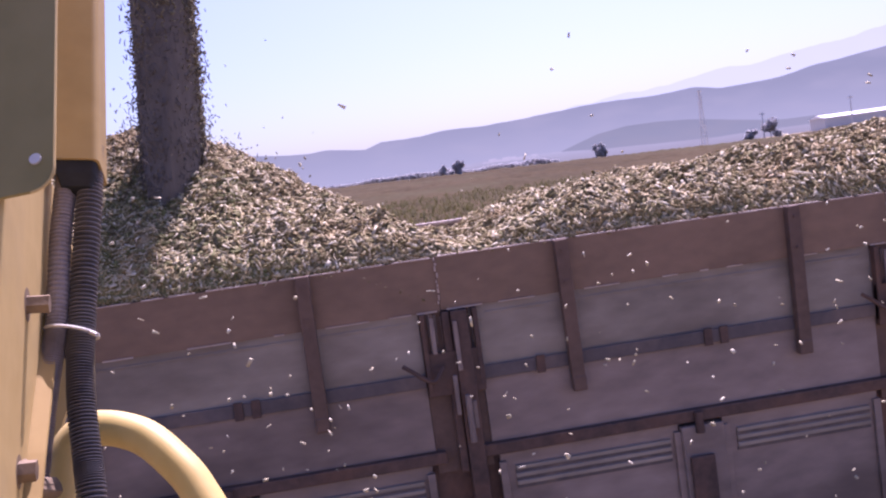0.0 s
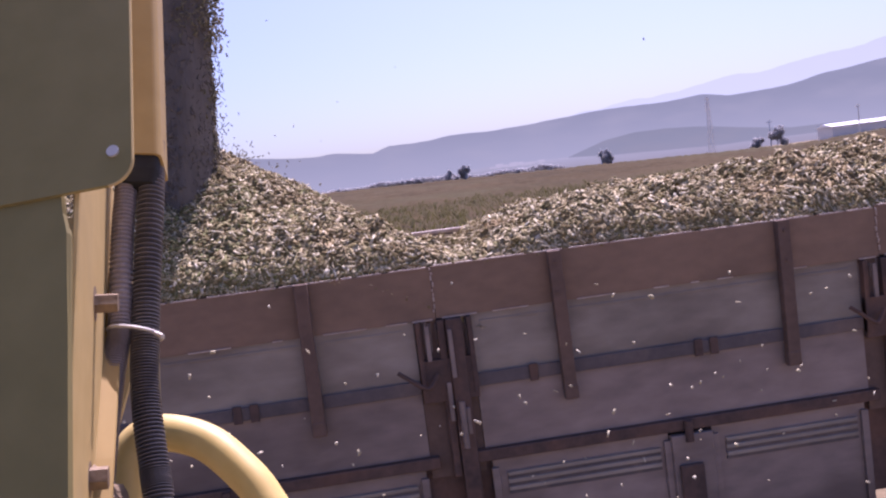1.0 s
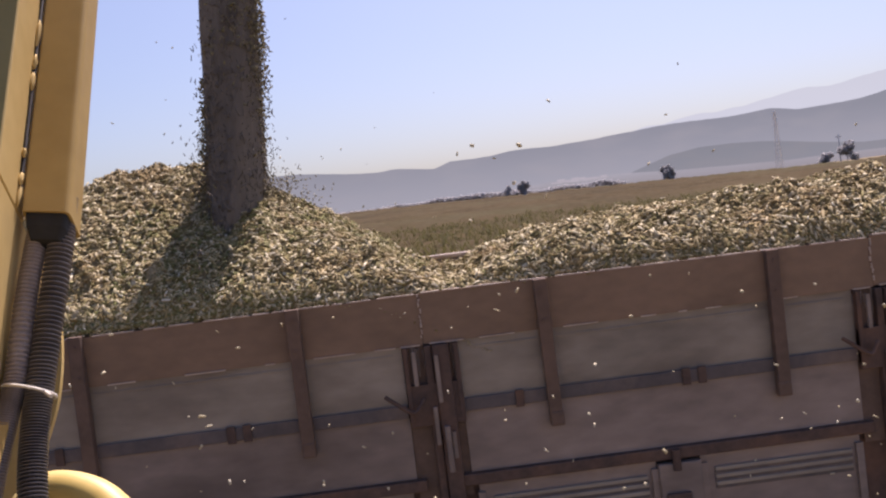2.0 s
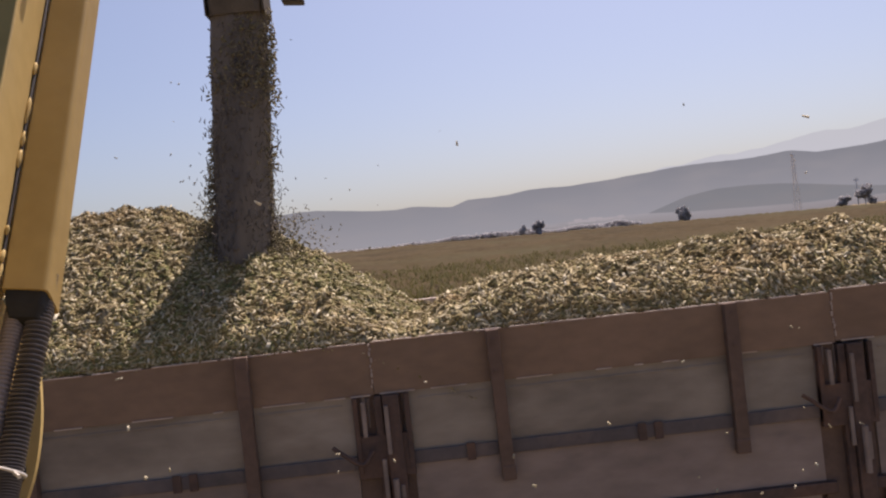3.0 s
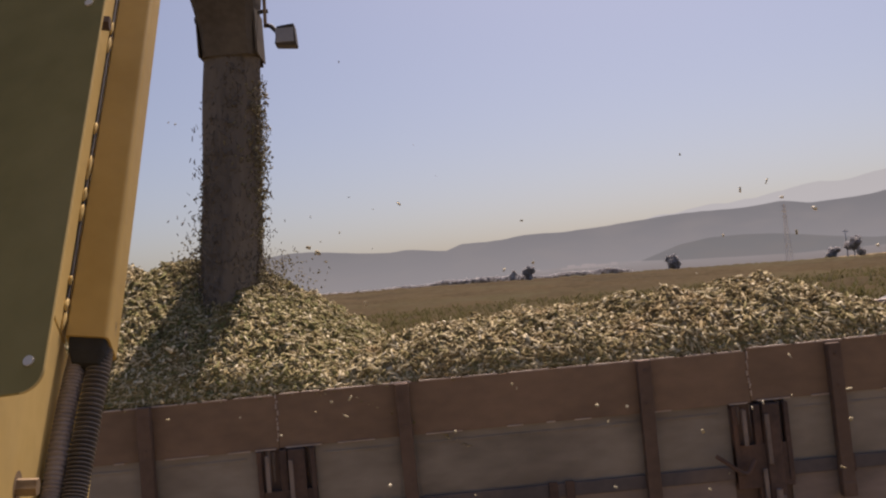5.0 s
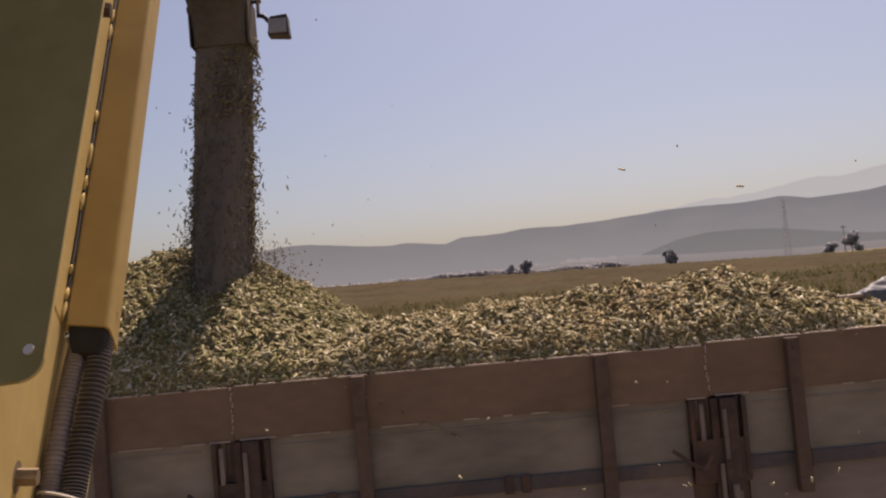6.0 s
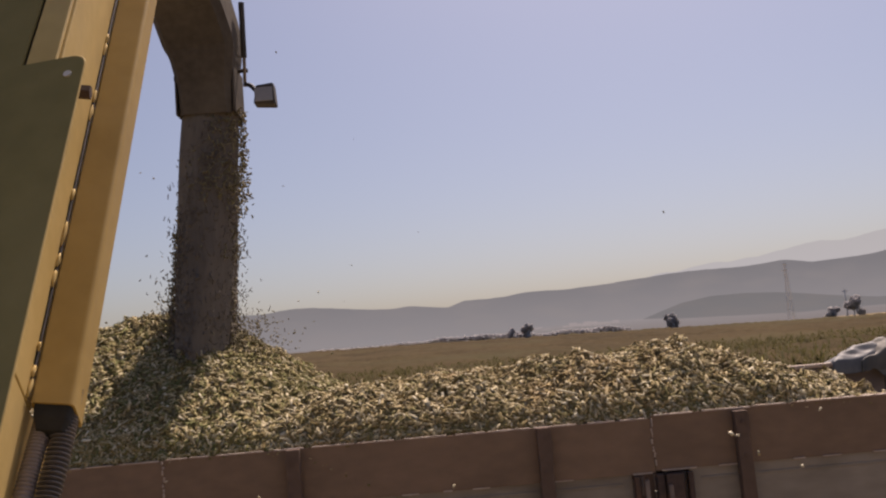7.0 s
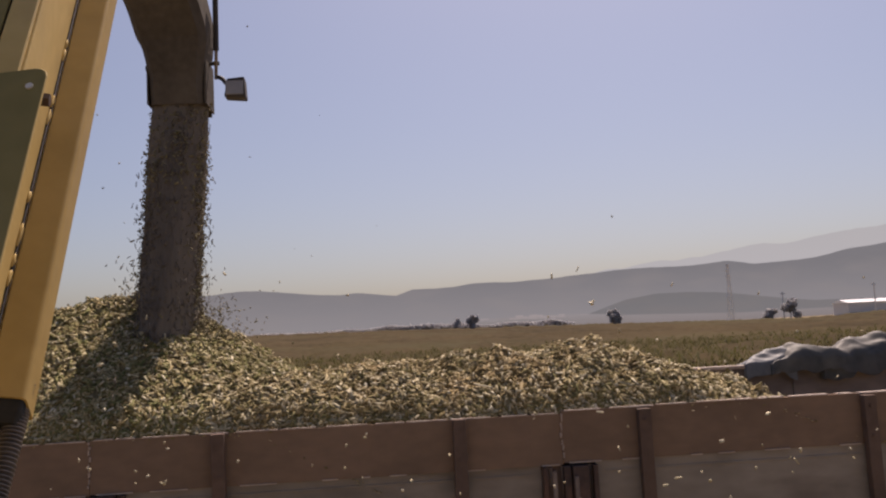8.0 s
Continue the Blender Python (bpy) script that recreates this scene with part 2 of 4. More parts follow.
def box(bm, x0, x1, y0, y1, z0, z1, bevel=0.0, m=None):
    r = bmesh.ops.create_cube(bm, size=1.0)
    for v in r["verts"]:
        v.co = Vector((x0 + (v.co.x + 0.5) * (x1 - x0), y0 + (v.co.y + 0.5) * (y1 - y0), z0 + (v.co.z + 0.5) * (z1 - z0)))
    if bevel:
        es = list({e for v in r["verts"] for e in v.link_edges})
        r2 = bmesh.ops.bevel(bm, geom=es, offset=bevel, segments=2, affect="EDGES", profile=0.6)
        vs = list({v for f in r2["faces"] for v in f.verts} | {v for v in r["verts"] if v.is_valid})
    else:
        vs = r["verts"]
    if m is not None:
        bmesh.ops.transform(bm, matrix=m, verts=[v for v in vs if v.is_valid])
    return bm


def boxes(*specs, bevel=0.0):
    bm = bmesh.new()
    for s in specs:
        box(bm, *s, bevel=bevel)
    return bm


def cyl(bm, a, b, r0, r1=None, seg=16):
    a, b = Vector(a), Vector(b)
    d = b - a
    m = Matrix.Translation((a + b) / 2) @ d.to_track_quat("Z", "Y").to_matrix().to_4x4()
    bmesh.ops.create_cone(bm, cap_ends=True, segments=seg, radius1=r0, radius2=r0 if r1 is None else r1, depth=d.length, matrix=m)
    return bm


def smooth_line(pts, steps):
    """Catmull-Rom through the points."""
    p = [Vector(q) for q in pts]
    p = [2 * p[0] - p[1]] + p + [2 * p[-1] - p[-2]]
    out = []
    for i in range(1, len(p) - 2):
        for k in range(steps):
            t = k / steps
            out.append(0.5 * (2 * p[i] + (p[i + 1] - p[i - 1]) * t + (2 * p[i - 1] - 5 * p[i] + 4 * p[i + 1] - p[i + 2]) * t * t + (3 * p[i] - p[i - 1] - 3 * p[i + 1] + p[i + 2]) * t ** 3))
    out.append(p[-2])
    return out


def tube(bm, line, radius, seg=14):
    """A tube along a line; radius may be a function of the running index."""
    rings = []
    side = Vector((0, 1, 0))
    for i, c in enumerate(line):
        d = (line[min(i + 1, len(line) - 1)] - line[max(i - 1, 0)]).normalized()
        side = (side - d * side.dot(d)).normalized()
        other = d.cross(side)
        r = radius(i) if callable(radius) else radius
        rings.append([bm.verts.new(c + (side * math.cos(a) + other * math.sin(a)) * r) for a in (2 * math.pi * k / seg for k in range(seg))])
    for a, b in zip(rings, rings[1:]):
        for k in range(seg):
            bm.faces.new((a[k], a[(k + 1) % seg], b[(k + 1) % seg], b[k]))
    bm.faces.new(rings[0][::-1])
    bm.faces.new(rings[-1])
    return bm


BOX_CORNERS = np.array([(-1, -1, -1), (1, -1, -1), (1, 1, -1), (-1, 1, -1), (-1, -1, 1), (1, -1, 1), (1, 1, 1), (-1, 1, 1)], float) * 0.5
BOX_FACES = np.array([(0, 3, 2, 1), (4, 5, 6, 7), (0, 1, 5, 4), (1, 2, 6, 5), (2, 3, 7, 6), (3, 0, 4, 7)])


def quad_mesh(name, verts, quads, material):
    me = bpy.data.meshes.new(name)
    me.vertices.add(len(verts))
    me.vertices.foreach_set("co", np.asarray(verts, np.float32).ravel())
    me.loops.add(quads.size)
    me.loops.foreach_set("vertex_index", quads.astype(np.int32).ravel())
    me.polygons.add(len(quads))
    me.polygons.foreach_set("loop_start", np.arange(0, quads.size, 4, dtype=np.int32))
    me.update(calc_edges=True)
    me.validate()
    me.materials.append(material)
    return me


def random_frames(rng, n, normals=None, spread=1.0):
    """Random orthonormal frames; with normals, lying roughly flat on them."""
    d = rng.normal(size=(n, 3))
    if normals is not None:
        nn = normals + spread * rng.normal(size=(n, 3)) * 0.5
        nn /= np.linalg.norm(nn, axis=1)[:, None]
    else:
        nn = rng.normal(size=(n, 3))
        nn /= np.linalg.norm(nn, axis=1)[:, None]
    d -= nn * (d * nn).sum(1)[:, None]
    d /= np.linalg.norm(d, axis=1)[:, None]
    return d, np.cross(nn, d), nn


def chip_mesh(name, rng, at, size, material, normals=None, spread=1.0, falling=0.0):
    """Loose chopped pieces: slim bent slabs at the places given; size is (length, width, thickness) means."""
    n = len(at)
    a, b, c = random_frames(rng, n, normals, spread)
    if falling:
        a = np.array([0, 0, 1.0]) + rng.normal(size=(n, 3)) * falling
        a /= np.linalg.norm(a, axis=1)[:, None]
        b = np.cross(c, a)
        b /= np.linalg.norm(b, axis=1)[:, None]
        c = np.cross(a, b)
    s = np.exp(rng.normal(size=(n, 3)) * np.array([0.38, 0.3, 0.3])) * np.array(size)
    taper = rng.uniform(0.35, 1.0, n)
    corner = np.repeat(BOX_CORNERS[None], n, 0).copy()
    corner[:, :, 1] *= np.where(BOX_CORNERS[None, :, 0] > 0, taper[:, None], 1.0)
    corner[:, :, 2] += 0.9 * (BOX_CORNERS[None, :, 0] > 0) * rng.uniform(-1, 1, n)[:, None]
    v = at[:, None] + corner[:, :, 0:1] * (a * s[:, 0:1])[:, None] + corner[:, :, 1:2] * (b * s[:, 1:2])[:, None] + corner[:, :, 2:3] * (c * s[:, 2:3])[:, None]
    q = (BOX_FACES[None] + 8 * np.arange(n)[:, None, None]).reshape(-1, 4)
    return quad_mesh(name, v.reshape(-1, 3), q, material)


def grid_mesh(name, xs, ys, height, material, smooth=True):
    X, Y = np.meshgrid(xs, ys)
    Z = height(X, Y)
    v = np.stack([X, Y, Z], -1).reshape(-1, 3)
    w, h = len(xs), len(ys)
    i = (np.arange(h - 1)[:, None] * w + np.arange(w - 1)[None]).ravel()
    q = np.stack([i, i + 1, i + w + 1, i + w], 1)
    me = quad_mesh(name, v, q, material)
    if smooth:
        me.polygons.foreach_set("use_smooth", np.ones(len(q), bool))
    return me


def waves(seed, octaves, base, gain=0.5):
    """A cheap smooth noise of two coordinates: sums of sines in random directions."""
    rng = np.random.default_rng(seed)
    terms = []
    for o in range(octaves):
        for _ in range(5):
            ang = rng.uniform(0, 2 * math.pi)
            terms.append((math.cos(ang) * base * 1.9 ** o, math.sin(ang) * base * 1.9 ** o, rng.uniform(0, 6.28), gain ** o / 2.2))
    return lambda x, y: sum(w * np.sin(kx * x + ky * y + p) for kx, ky, p, w in terms)


# ---- ground, field, distance ----
def rise(x, y):
    """The land climbs gently towards the far edge of the field, least where the field dips."""
    return np.clip((y - 60) / 250, 0, 1) ** 1.3 * np.interp(x, [-130, -31, 8, 49, 89, 130, 164, 210, 300], [5.4, 5.1, 4.5, 3.6, 2.8, 1.6, 1.1, 3.6, 4.0])


def build_land():
    rough = waves(3, 3, 0.5)
    xs = np.concatenate([np.linspace(-2500, -80, 20), np.linspace(-60, 220, 91), np.linspace(250, 2500, 20)])
    ys = np.concatenate([np.linspace(-600, -30, 10), np.linspace(-20, 60, 41), np.linspace(75, 330, 35), np.linspace(400, 4700, 14)])
    me = grid_mesh("ground", xs, ys, lambda x, y: rise(x, y) + 0.03 * rough(x, y) * (np.abs(y) < 60), M_FIELD)
    tagged(new("ground", me), "bare dry brown field soil with chopped stubble", "ground", kind="structure")

    # standing crop: leafy plants along the near edge, a rough canopy behind them
    lumps = waves(5, 4, 0.55, 0.6)
    xs = np.linspace(-130, 300, 430)
    ys = np.concatenate([np.linspace(24, 60, 60), np.linspace(61, 150, 70), np.linspace(152, 310, 50)])
    me = grid_mesh("maize_canopy", xs, ys, lambda x, y: rise(x, y) + 1.62 + 0.16 * lumps(x, y) + 0.1 * np.random.default_rng(2).normal(size=x.shape), M_CANOPY, False)
    tagged(new("maize_field", me), "standing ripe maize crop turning brown towards the hills", "crop", kind="stuff")
    rng = np.random.default_rng(11)
    n = 9000
    px = rng.uniform(-18, 52, n)
    py = 17 + 48 * rng.uniform(0, 1, n) ** 1.5
    py = np.round(py / 0.7) * 0.7 + rng.normal(size=n) * 0.08
    verts, quads = [], []
    count = 0
    for x, y in zip(px, py):
        h = rng.uniform(1.55, 2.15)
        g = float(rise(x, y))
        lean = rng.normal(size=2) * 0.06
        s = 0.012
        top = (x + lean[0] * h, y + lean[1] * h, g + h)
        verts += [(x - s, y, g), (x + s, y, g), (top[0] + s / 2, top[1], top[2]), (top[0] - s / 2, top[1], top[2])]
        quads.append((count, count + 1, count + 2, count + 3))
        count += 4
        for k in range(7):
            f = rng.uniform(0.35, 0.97)
            a = rng.uniform(0, 6.28)
            ln = rng.uniform(0.3, 0.65)
            bx, by, bz = x + lean[0] * h * f, y + lean[1] * h * f, g + h * f
            dx, dy = math.cos(a), math.sin(a)
            w = rng.uniform(0.025, 0.045)
            line = [(0, 0), (0.5 * ln, rng.uniform(0.12, 0.3)), (ln, rng.uniform(-0.25, 0.15))]
            for i, (r, z) in enumerate(line):
                ww = w * (1.0, 0.9, 0.25)[i]
                verts += [(bx + dx * r - dy * ww, by + dy * r + dx * ww, bz + z), (bx + dx * r + dy * ww, by + dy * r - dx * ww, bz + z)]
            quads += [(count, count + 1, count + 3, count + 2), (count + 2, count + 3, count + 5, count + 4)]
            count += 6
    me = quad_mesh("maize_plants", np.array(verts), np.array(quads), M_MAIZE)
    tagged(new("maize_plants", me), "leafy drying maize plants at the field's edge", "crop", kind="stuff")


def ridge_mesh(name, dist, profile, material, base=-5.0, depth=200, jitter=6.0, seed=1):
    """A range of hills at one distance, whose skyline runs through (bearing, slope) pairs."""
    tx = [p[0] for p in profile]
    ts = [p[1] for p in profile]
    rng = waves(seed, 4, 0.012)
    xs = np.linspace(tx[0] * dist, tx[-1] * dist, 300)
    crest = np.interp(xs / dist, tx, ts) * np.sqrt(dist ** 2 + xs ** 2) + 3.0 + jitter * rng(xs, xs * 0.3)
    rows = []
    for k, (f, back) in enumerate(((0.0, -depth), (0.35, -depth * 0.62), (0.7, -depth * 0.28), (0.93, -depth * 0.06), (1.0, 0), (0.0, depth))):
        rows.append(np.stack([xs, dist + back + 0 * xs, base + (crest - base) * f + (rng(xs * 1.7 + 50 * k, xs) * jitter * 0.8 if 0 < k < 4 else 0)], -1))
    v = np.concatenate(rows)
    w = len(xs)
    i = (np.arange(len(rows) - 1)[:, None] * w + np.arange(w - 1)[None]).ravel()
    me = quad_mesh(name, v, np.stack([i, i + 1, i + w + 1, i + w], 1), material)
    me.polygons.foreach_set("use_smooth", np.ones(len(me.polygons), bool))
    return new(name, me)


def build_distance():
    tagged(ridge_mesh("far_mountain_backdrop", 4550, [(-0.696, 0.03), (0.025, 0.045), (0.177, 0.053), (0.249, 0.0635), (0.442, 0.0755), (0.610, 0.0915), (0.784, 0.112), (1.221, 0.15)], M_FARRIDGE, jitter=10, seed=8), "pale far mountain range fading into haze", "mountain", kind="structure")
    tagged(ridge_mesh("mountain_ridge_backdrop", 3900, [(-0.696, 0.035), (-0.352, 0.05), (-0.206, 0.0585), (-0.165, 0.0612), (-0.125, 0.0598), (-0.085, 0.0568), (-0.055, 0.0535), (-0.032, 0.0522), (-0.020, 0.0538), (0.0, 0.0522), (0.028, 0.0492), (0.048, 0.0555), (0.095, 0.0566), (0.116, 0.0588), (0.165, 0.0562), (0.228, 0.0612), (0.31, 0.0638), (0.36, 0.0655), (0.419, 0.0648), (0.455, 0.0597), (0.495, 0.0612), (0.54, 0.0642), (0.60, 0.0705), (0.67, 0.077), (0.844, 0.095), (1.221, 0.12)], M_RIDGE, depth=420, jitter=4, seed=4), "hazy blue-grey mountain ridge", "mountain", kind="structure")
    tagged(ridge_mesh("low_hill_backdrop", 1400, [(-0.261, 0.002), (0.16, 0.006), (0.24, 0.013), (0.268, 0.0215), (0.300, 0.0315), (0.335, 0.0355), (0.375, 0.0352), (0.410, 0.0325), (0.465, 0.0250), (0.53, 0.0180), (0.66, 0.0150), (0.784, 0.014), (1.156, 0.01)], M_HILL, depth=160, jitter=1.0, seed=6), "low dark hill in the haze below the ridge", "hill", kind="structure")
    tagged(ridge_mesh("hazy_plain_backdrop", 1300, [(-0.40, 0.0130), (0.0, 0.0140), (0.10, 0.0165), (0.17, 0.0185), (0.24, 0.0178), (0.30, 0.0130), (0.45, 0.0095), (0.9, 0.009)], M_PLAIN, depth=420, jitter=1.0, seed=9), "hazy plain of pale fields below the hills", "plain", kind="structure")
    # a far village, no more than pale specks on the plain, haze glowing in their colour
    rng = np.random.default_rng(15)
    bm = bmesh.new()
    for k in range(46):
        tx = rng.normal(0.195, 0.045)
        y = 1278 + rng.uniform(-45, 6)
        w, h = rng.uniform(5, 15), rng.uniform(3, 6.5)
        z = 23.0 + (y - 1278) * 0.12 - abs(tx - 0.18) * 60
        box(bm, tx * y, tx * y + w, y, y + 8, z - 4, z + h)
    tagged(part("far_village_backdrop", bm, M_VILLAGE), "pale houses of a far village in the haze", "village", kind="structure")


def build_tree(x, y, h, width, seed, label):
    rng = np.random.default_rng(seed)
    g = float(rise(x, y))
    root = tagged(empty("tree", Matrix.Translation((x, y, g))), label, "tree", group="trees along the field")
    bm = bmesh.new()
    cyl(bm, (0, 0, -0.2), (0.1, 0, h * 0.45), 0.22 * h / 8, 0.1 * h / 8, 8)
    for k in range(6):
        a = k * 1.05
        cyl(bm, (0.05, 0, h * (0.28 + 0.03 * k)), (math.cos(a) * width * 0.3, math.sin(a) * width * 0.3, h * (0.55 + 0.05 * k)), 0.07 * h / 8, 0.03, 6)
    part("trunk", bm, M_BARK, root)
    n = 800
    u = rng.normal(size=(n, 3))
    u /= np.linalg.norm(u, axis=1)[:, None]
    clump = rng.normal(size=(14, 3)) * np.array([width * 0.30, width * 0.30, h * 0.17]) + np.array([0, 0, h * 0.56])
    at = clump[rng.integers(0, 14, n)] + u * rng.uniform(0.3, 1.0, n)[:, None] ** 0.5 * np.array([width * 0.24, width * 0.24, h * 0.16])
    at[:, 2] = np.clip(at[:, 2], h * 0.08, h)
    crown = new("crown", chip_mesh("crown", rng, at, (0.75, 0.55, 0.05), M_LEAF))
    crown.parent = root
    return root


def build_far_things():
    build_tree(78.5, 265, 7.0, 3.2, 1, "hazy round dark tree at the edge of the field")
    build_tree(31.4, 293, 4.8, 2.6, 2, "small dark tree standing beside another")
    build_tree(37.4, 293, 6.8, 2.4, 3, "taller narrow dark tree beside a smaller one")
    build_tree(153.5, 300, 9.6, 4.6, 4, "broad dark tree with a pole rising behind it")
    build_tree(147.0, 303, 5.2, 3.4, 5, "low dark shrubby tree beside a taller one")
    # ragged dark hedge along the field's far edge
    rng = np.random.default_rng(19)
    n = 9000
    hx = rng.uniform(-40, 76, n)
    hy = 309 + rng.normal(size=n) * 1.2
    lump = waves(23, 3, 0.12)
    hz = rise(hx, hy) + 0.6 + np.clip(1.6 + 1.1 * lump(hx, 0 * hx), 0.3, 4) * rng.uniform(0, 1, n)
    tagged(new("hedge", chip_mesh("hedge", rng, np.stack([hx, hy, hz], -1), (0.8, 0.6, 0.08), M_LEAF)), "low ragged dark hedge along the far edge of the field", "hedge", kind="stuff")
    for x, y, h in ((154.0, 306, 11.8), (207.0, 335, 12.5)):
        pole = tagged(empty("utility_pole", Matrix.Translation((x, y, float(rise(x, y))))), "dark utility pole with a short crossarm at the field's edge", "utility pole", group="poles")
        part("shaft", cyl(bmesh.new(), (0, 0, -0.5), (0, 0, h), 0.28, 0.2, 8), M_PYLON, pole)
        part("crossarm", boxes((-1.1, 1.1, -0.12, 0.12, h - 1.0, h - 0.65)), M_PYLON, pole)
    # lattice pylon on the slope
    px, py, z0, z1 = 300.0, 700.0, 3.8, 51.0
    py_root = tagged(empty("pylon", Matrix.Translation((px, py, z0))), "tall grey lattice power pylon before the hills", "pylon")
    h = z1 - z0
    bm = bmesh.new()
    half = lambda z: 1.7 * (1 - z / h) + 0.5
    steps = [h * (1 - 0.86 ** k) / (1 - 0.86 ** 10) for k in range(11)]
    for sx in (-1, 1):
        for sy in (-1, 1):
            for a, b in zip(steps, steps[1:]):
                cyl(bm, (sx * half(a), sy * half(a), a), (sx * half(b), sy * half(b), b), 0.16, None, 5)
    for a, b in zip(steps, steps[1:]):
        for s in (-1, 1):
            for p, q in (((-1, s), (1, s)), ((s, -1), (s, 1))):
                cyl(bm, (p[0] * half(a), p[1] * half(a), a), (q[0] * half(b), q[1] * half(b), b), 0.08, None, 4)
                cyl(bm, (q[0] * half(a), q[1] * half(a), a), (p[0] * half(b), p[1] * half(b), b), 0.08, None, 4)
    part("lattice_tower", bm, M_PYLON, py_root)
    for z, w in ((h - 1.5, 2.2), (h - 6, 2.8), (h - 10.5, 2.5)):
        part("crossarm", boxes((-w, w, -0.2, 0.2, z - 0.25, z + 0.25)), M_PYLON, py_root)
    # long white-roofed sheds
    for x0, x1, y in ((201, 234, 345), (238, 310, 352)):
        g = float(rise((x0 + x1) / 2, y)) - 0.3
        shed = tagged(empty("shed", Matrix.Translation((x0, y, g))), "long low shed with a white sheet roof far across the field", "shed", group="white sheds")
        part("wall", boxes((0, x1 - x0, 0, 12, -0.5, 5.0)), M_PYLON, shed)
        bm = bmesh.new()
        vs = [bm.verts.new(c) for c in ((-0.5, -0.8, 4.9), (x1 - x0 + 0.5, -0.8, 4.9), (x1 - x0 + 0.5, 6, 6.3), (-0.5, 6, 6.3), (-0.5, 12.8, 4.9), (x1 - x0 + 0.5, 12.8, 4.9))]
        bm.faces.new((vs[0], vs[1], vs[2], vs[3]))
        bm.faces.new((vs[3], vs[2], vs[5], vs[4]))
        bm.faces.new((vs[0], vs[3], vs[4]))
        bm.faces.new((vs[1], vs[5], vs[2]))
        part("roof", bm, M_WHITE, shed, "white sheet roof")


# ---- the truck ----
RAIL = 2.60
JOINTS = [-4.8, -2.4, 0.0, 2.4, 4.85]
POSTS = [-4.15, -3.05, -1.77, -0.655, 0.636, 1.862, 2.837, 4.07, 5.3]
BED0, BED1, BED_W = -4.8, 6.9, 2.45
FLOOR_Z = 1.12


def build_truck():
    rng = random.Random(7)
    truck = tagged(empty("truck"), "old tipper truck with red-brown topped board sides, heaped with chopped maize", "truck")
    ends = JOINTS + [BED1]
    # top boards, one length between two joints, each a little out of line with the next
    for i, (a, b) in enumerate(zip(ends, ends[1:])):
        lift = (0.0, -0.012, -0.008, 0.0, 0.024)[i] if i < 5 else 0
        bm = bmesh.new()
        segs = 14
        for k in range(segs):
            x0, x1 = a + 0.0015 + (b - a - 0.003) * k / segs, a + 0.0015 + (b - a - 0.003) * (k + 1) / segs
            box(bm, x0, x1, 0.0, 0.035, RAIL - 0.265, RAIL)
        bmesh.ops.remove_doubles(bm, verts=bm.verts, dist=0.0005)
        w = waves(20 + i, 2, 2.2)
        for v in bm.verts:
            v.co.z += lift + (0.004 * float(w(v.co.x, v.co.z)) if v.co.z > RAIL - 0.1 else 0.0)
            v.co.y += 0.004 * float(w(v.co.x, 3.0))
        board = part("top_board", bm, M_BOARD, truck, "red-brown painted top board")
        edge = bmesh.new()
        x = a + 0.03
        while x < b - 0.1:
            ln = rng.uniform(0.04, 0.22)
            box(edge, x, min(x + ln, b - 0.02), -0.0055, 0.004, RAIL - 0.268 + lift, RAIL - rng.uniform(0.260, 0.263) + lift)
            x += ln + rng.uniform(0.02, 0.3)
        tagged(part("worn_lower_edge", edge, M_WORN, board, "bare worn lower edge"), kind="stuff")
        lip = bmesh.new()
        x = a + 0.02
        while x < b - 0.05:
            ln = rng.uniform(0.05, 0.25)
            box(lip, x, min(x + ln, b - 0.02), -0.003, 0.037, RAIL + lift - 0.002 + 0.004 * float(w(x, RAIL)), RAIL + lift + 0.005 + 0.004 * float(w(x, RAIL)))
            x += ln + rng.uniform(0.003, 0.06)
        tagged(part("worn_upper_edge", lip, M_WORN, board, "pale worn upper edge with stuck bits"), kind="stuff")
        # white weld or crack down the joint
        if i:
            bm = bmesh.new()
            z = RAIL - 0.012
            while z > RAIL - 0.24:
                ln = rng.uniform(0.008, 0.04)
                sx = a + rng.uniform(-0.005, 0.005)
                box(bm, sx - rng.uniform(0.003, 0.007), sx + rng.uniform(0.002, 0.005), -0.008, 0.004, z - ln, z, bevel=0.002)
                z -= ln + rng.uniform(0.0, 0.012)
            tagged(part("weld_seam", bm, M_WORN, truck, "pale chipped weld seam between two boards"), kind="stuff")
    # drop sides below, between the lock posts
    for i, (a, b) in enumerate(zip(ends, ends[1:])):
        a2, b2 = a + 0.17, b - 0.12
        side = part("drop_side", boxes((a2, b2, 0.012, 0.045, 1.948, RAIL - 0.235)), M_PANEL, truck, "dusty grey upper drop-side panel")
        part("pressed_rib", boxes((a2 + 0.05, b2 - 0.05, 0.007, 0.0115, RAIL - 0.325, RAIL - 0.312), bevel=0.002), M_PANEL, side)
        part("hinge_rail", boxes((a2, b2, -0.004, 0.0115, 1.948, 2.018), bevel=0.006), M_GAP, side, "blue-black hinge rail")
        for f in (0.14, 0.56, 0.60):
            x = a2 + (b2 - a2) * f
            part("hinge", boxes((x - 0.022, x + 0.022, -0.016, -0.0045, 1.938, 2.028), bevel=0.004), M_STEEL, side, "rusty hinge")
        low = part("lower_side", boxes((a2, b2, 0.014, 0.046, 1.62, 1.946)), M_PANEL2, truck, "grimy lower side panel")
        part("bed_rail", boxes((a2 - 0.05, b2 + 0.05, -0.015, 0.04, 1.555, 1.617), bevel=0.008), M_STEEL, low, "rusty bed rail")
        # side skirts with pressed louvre ribs
        mid = (a + b) / 2 + 0.065
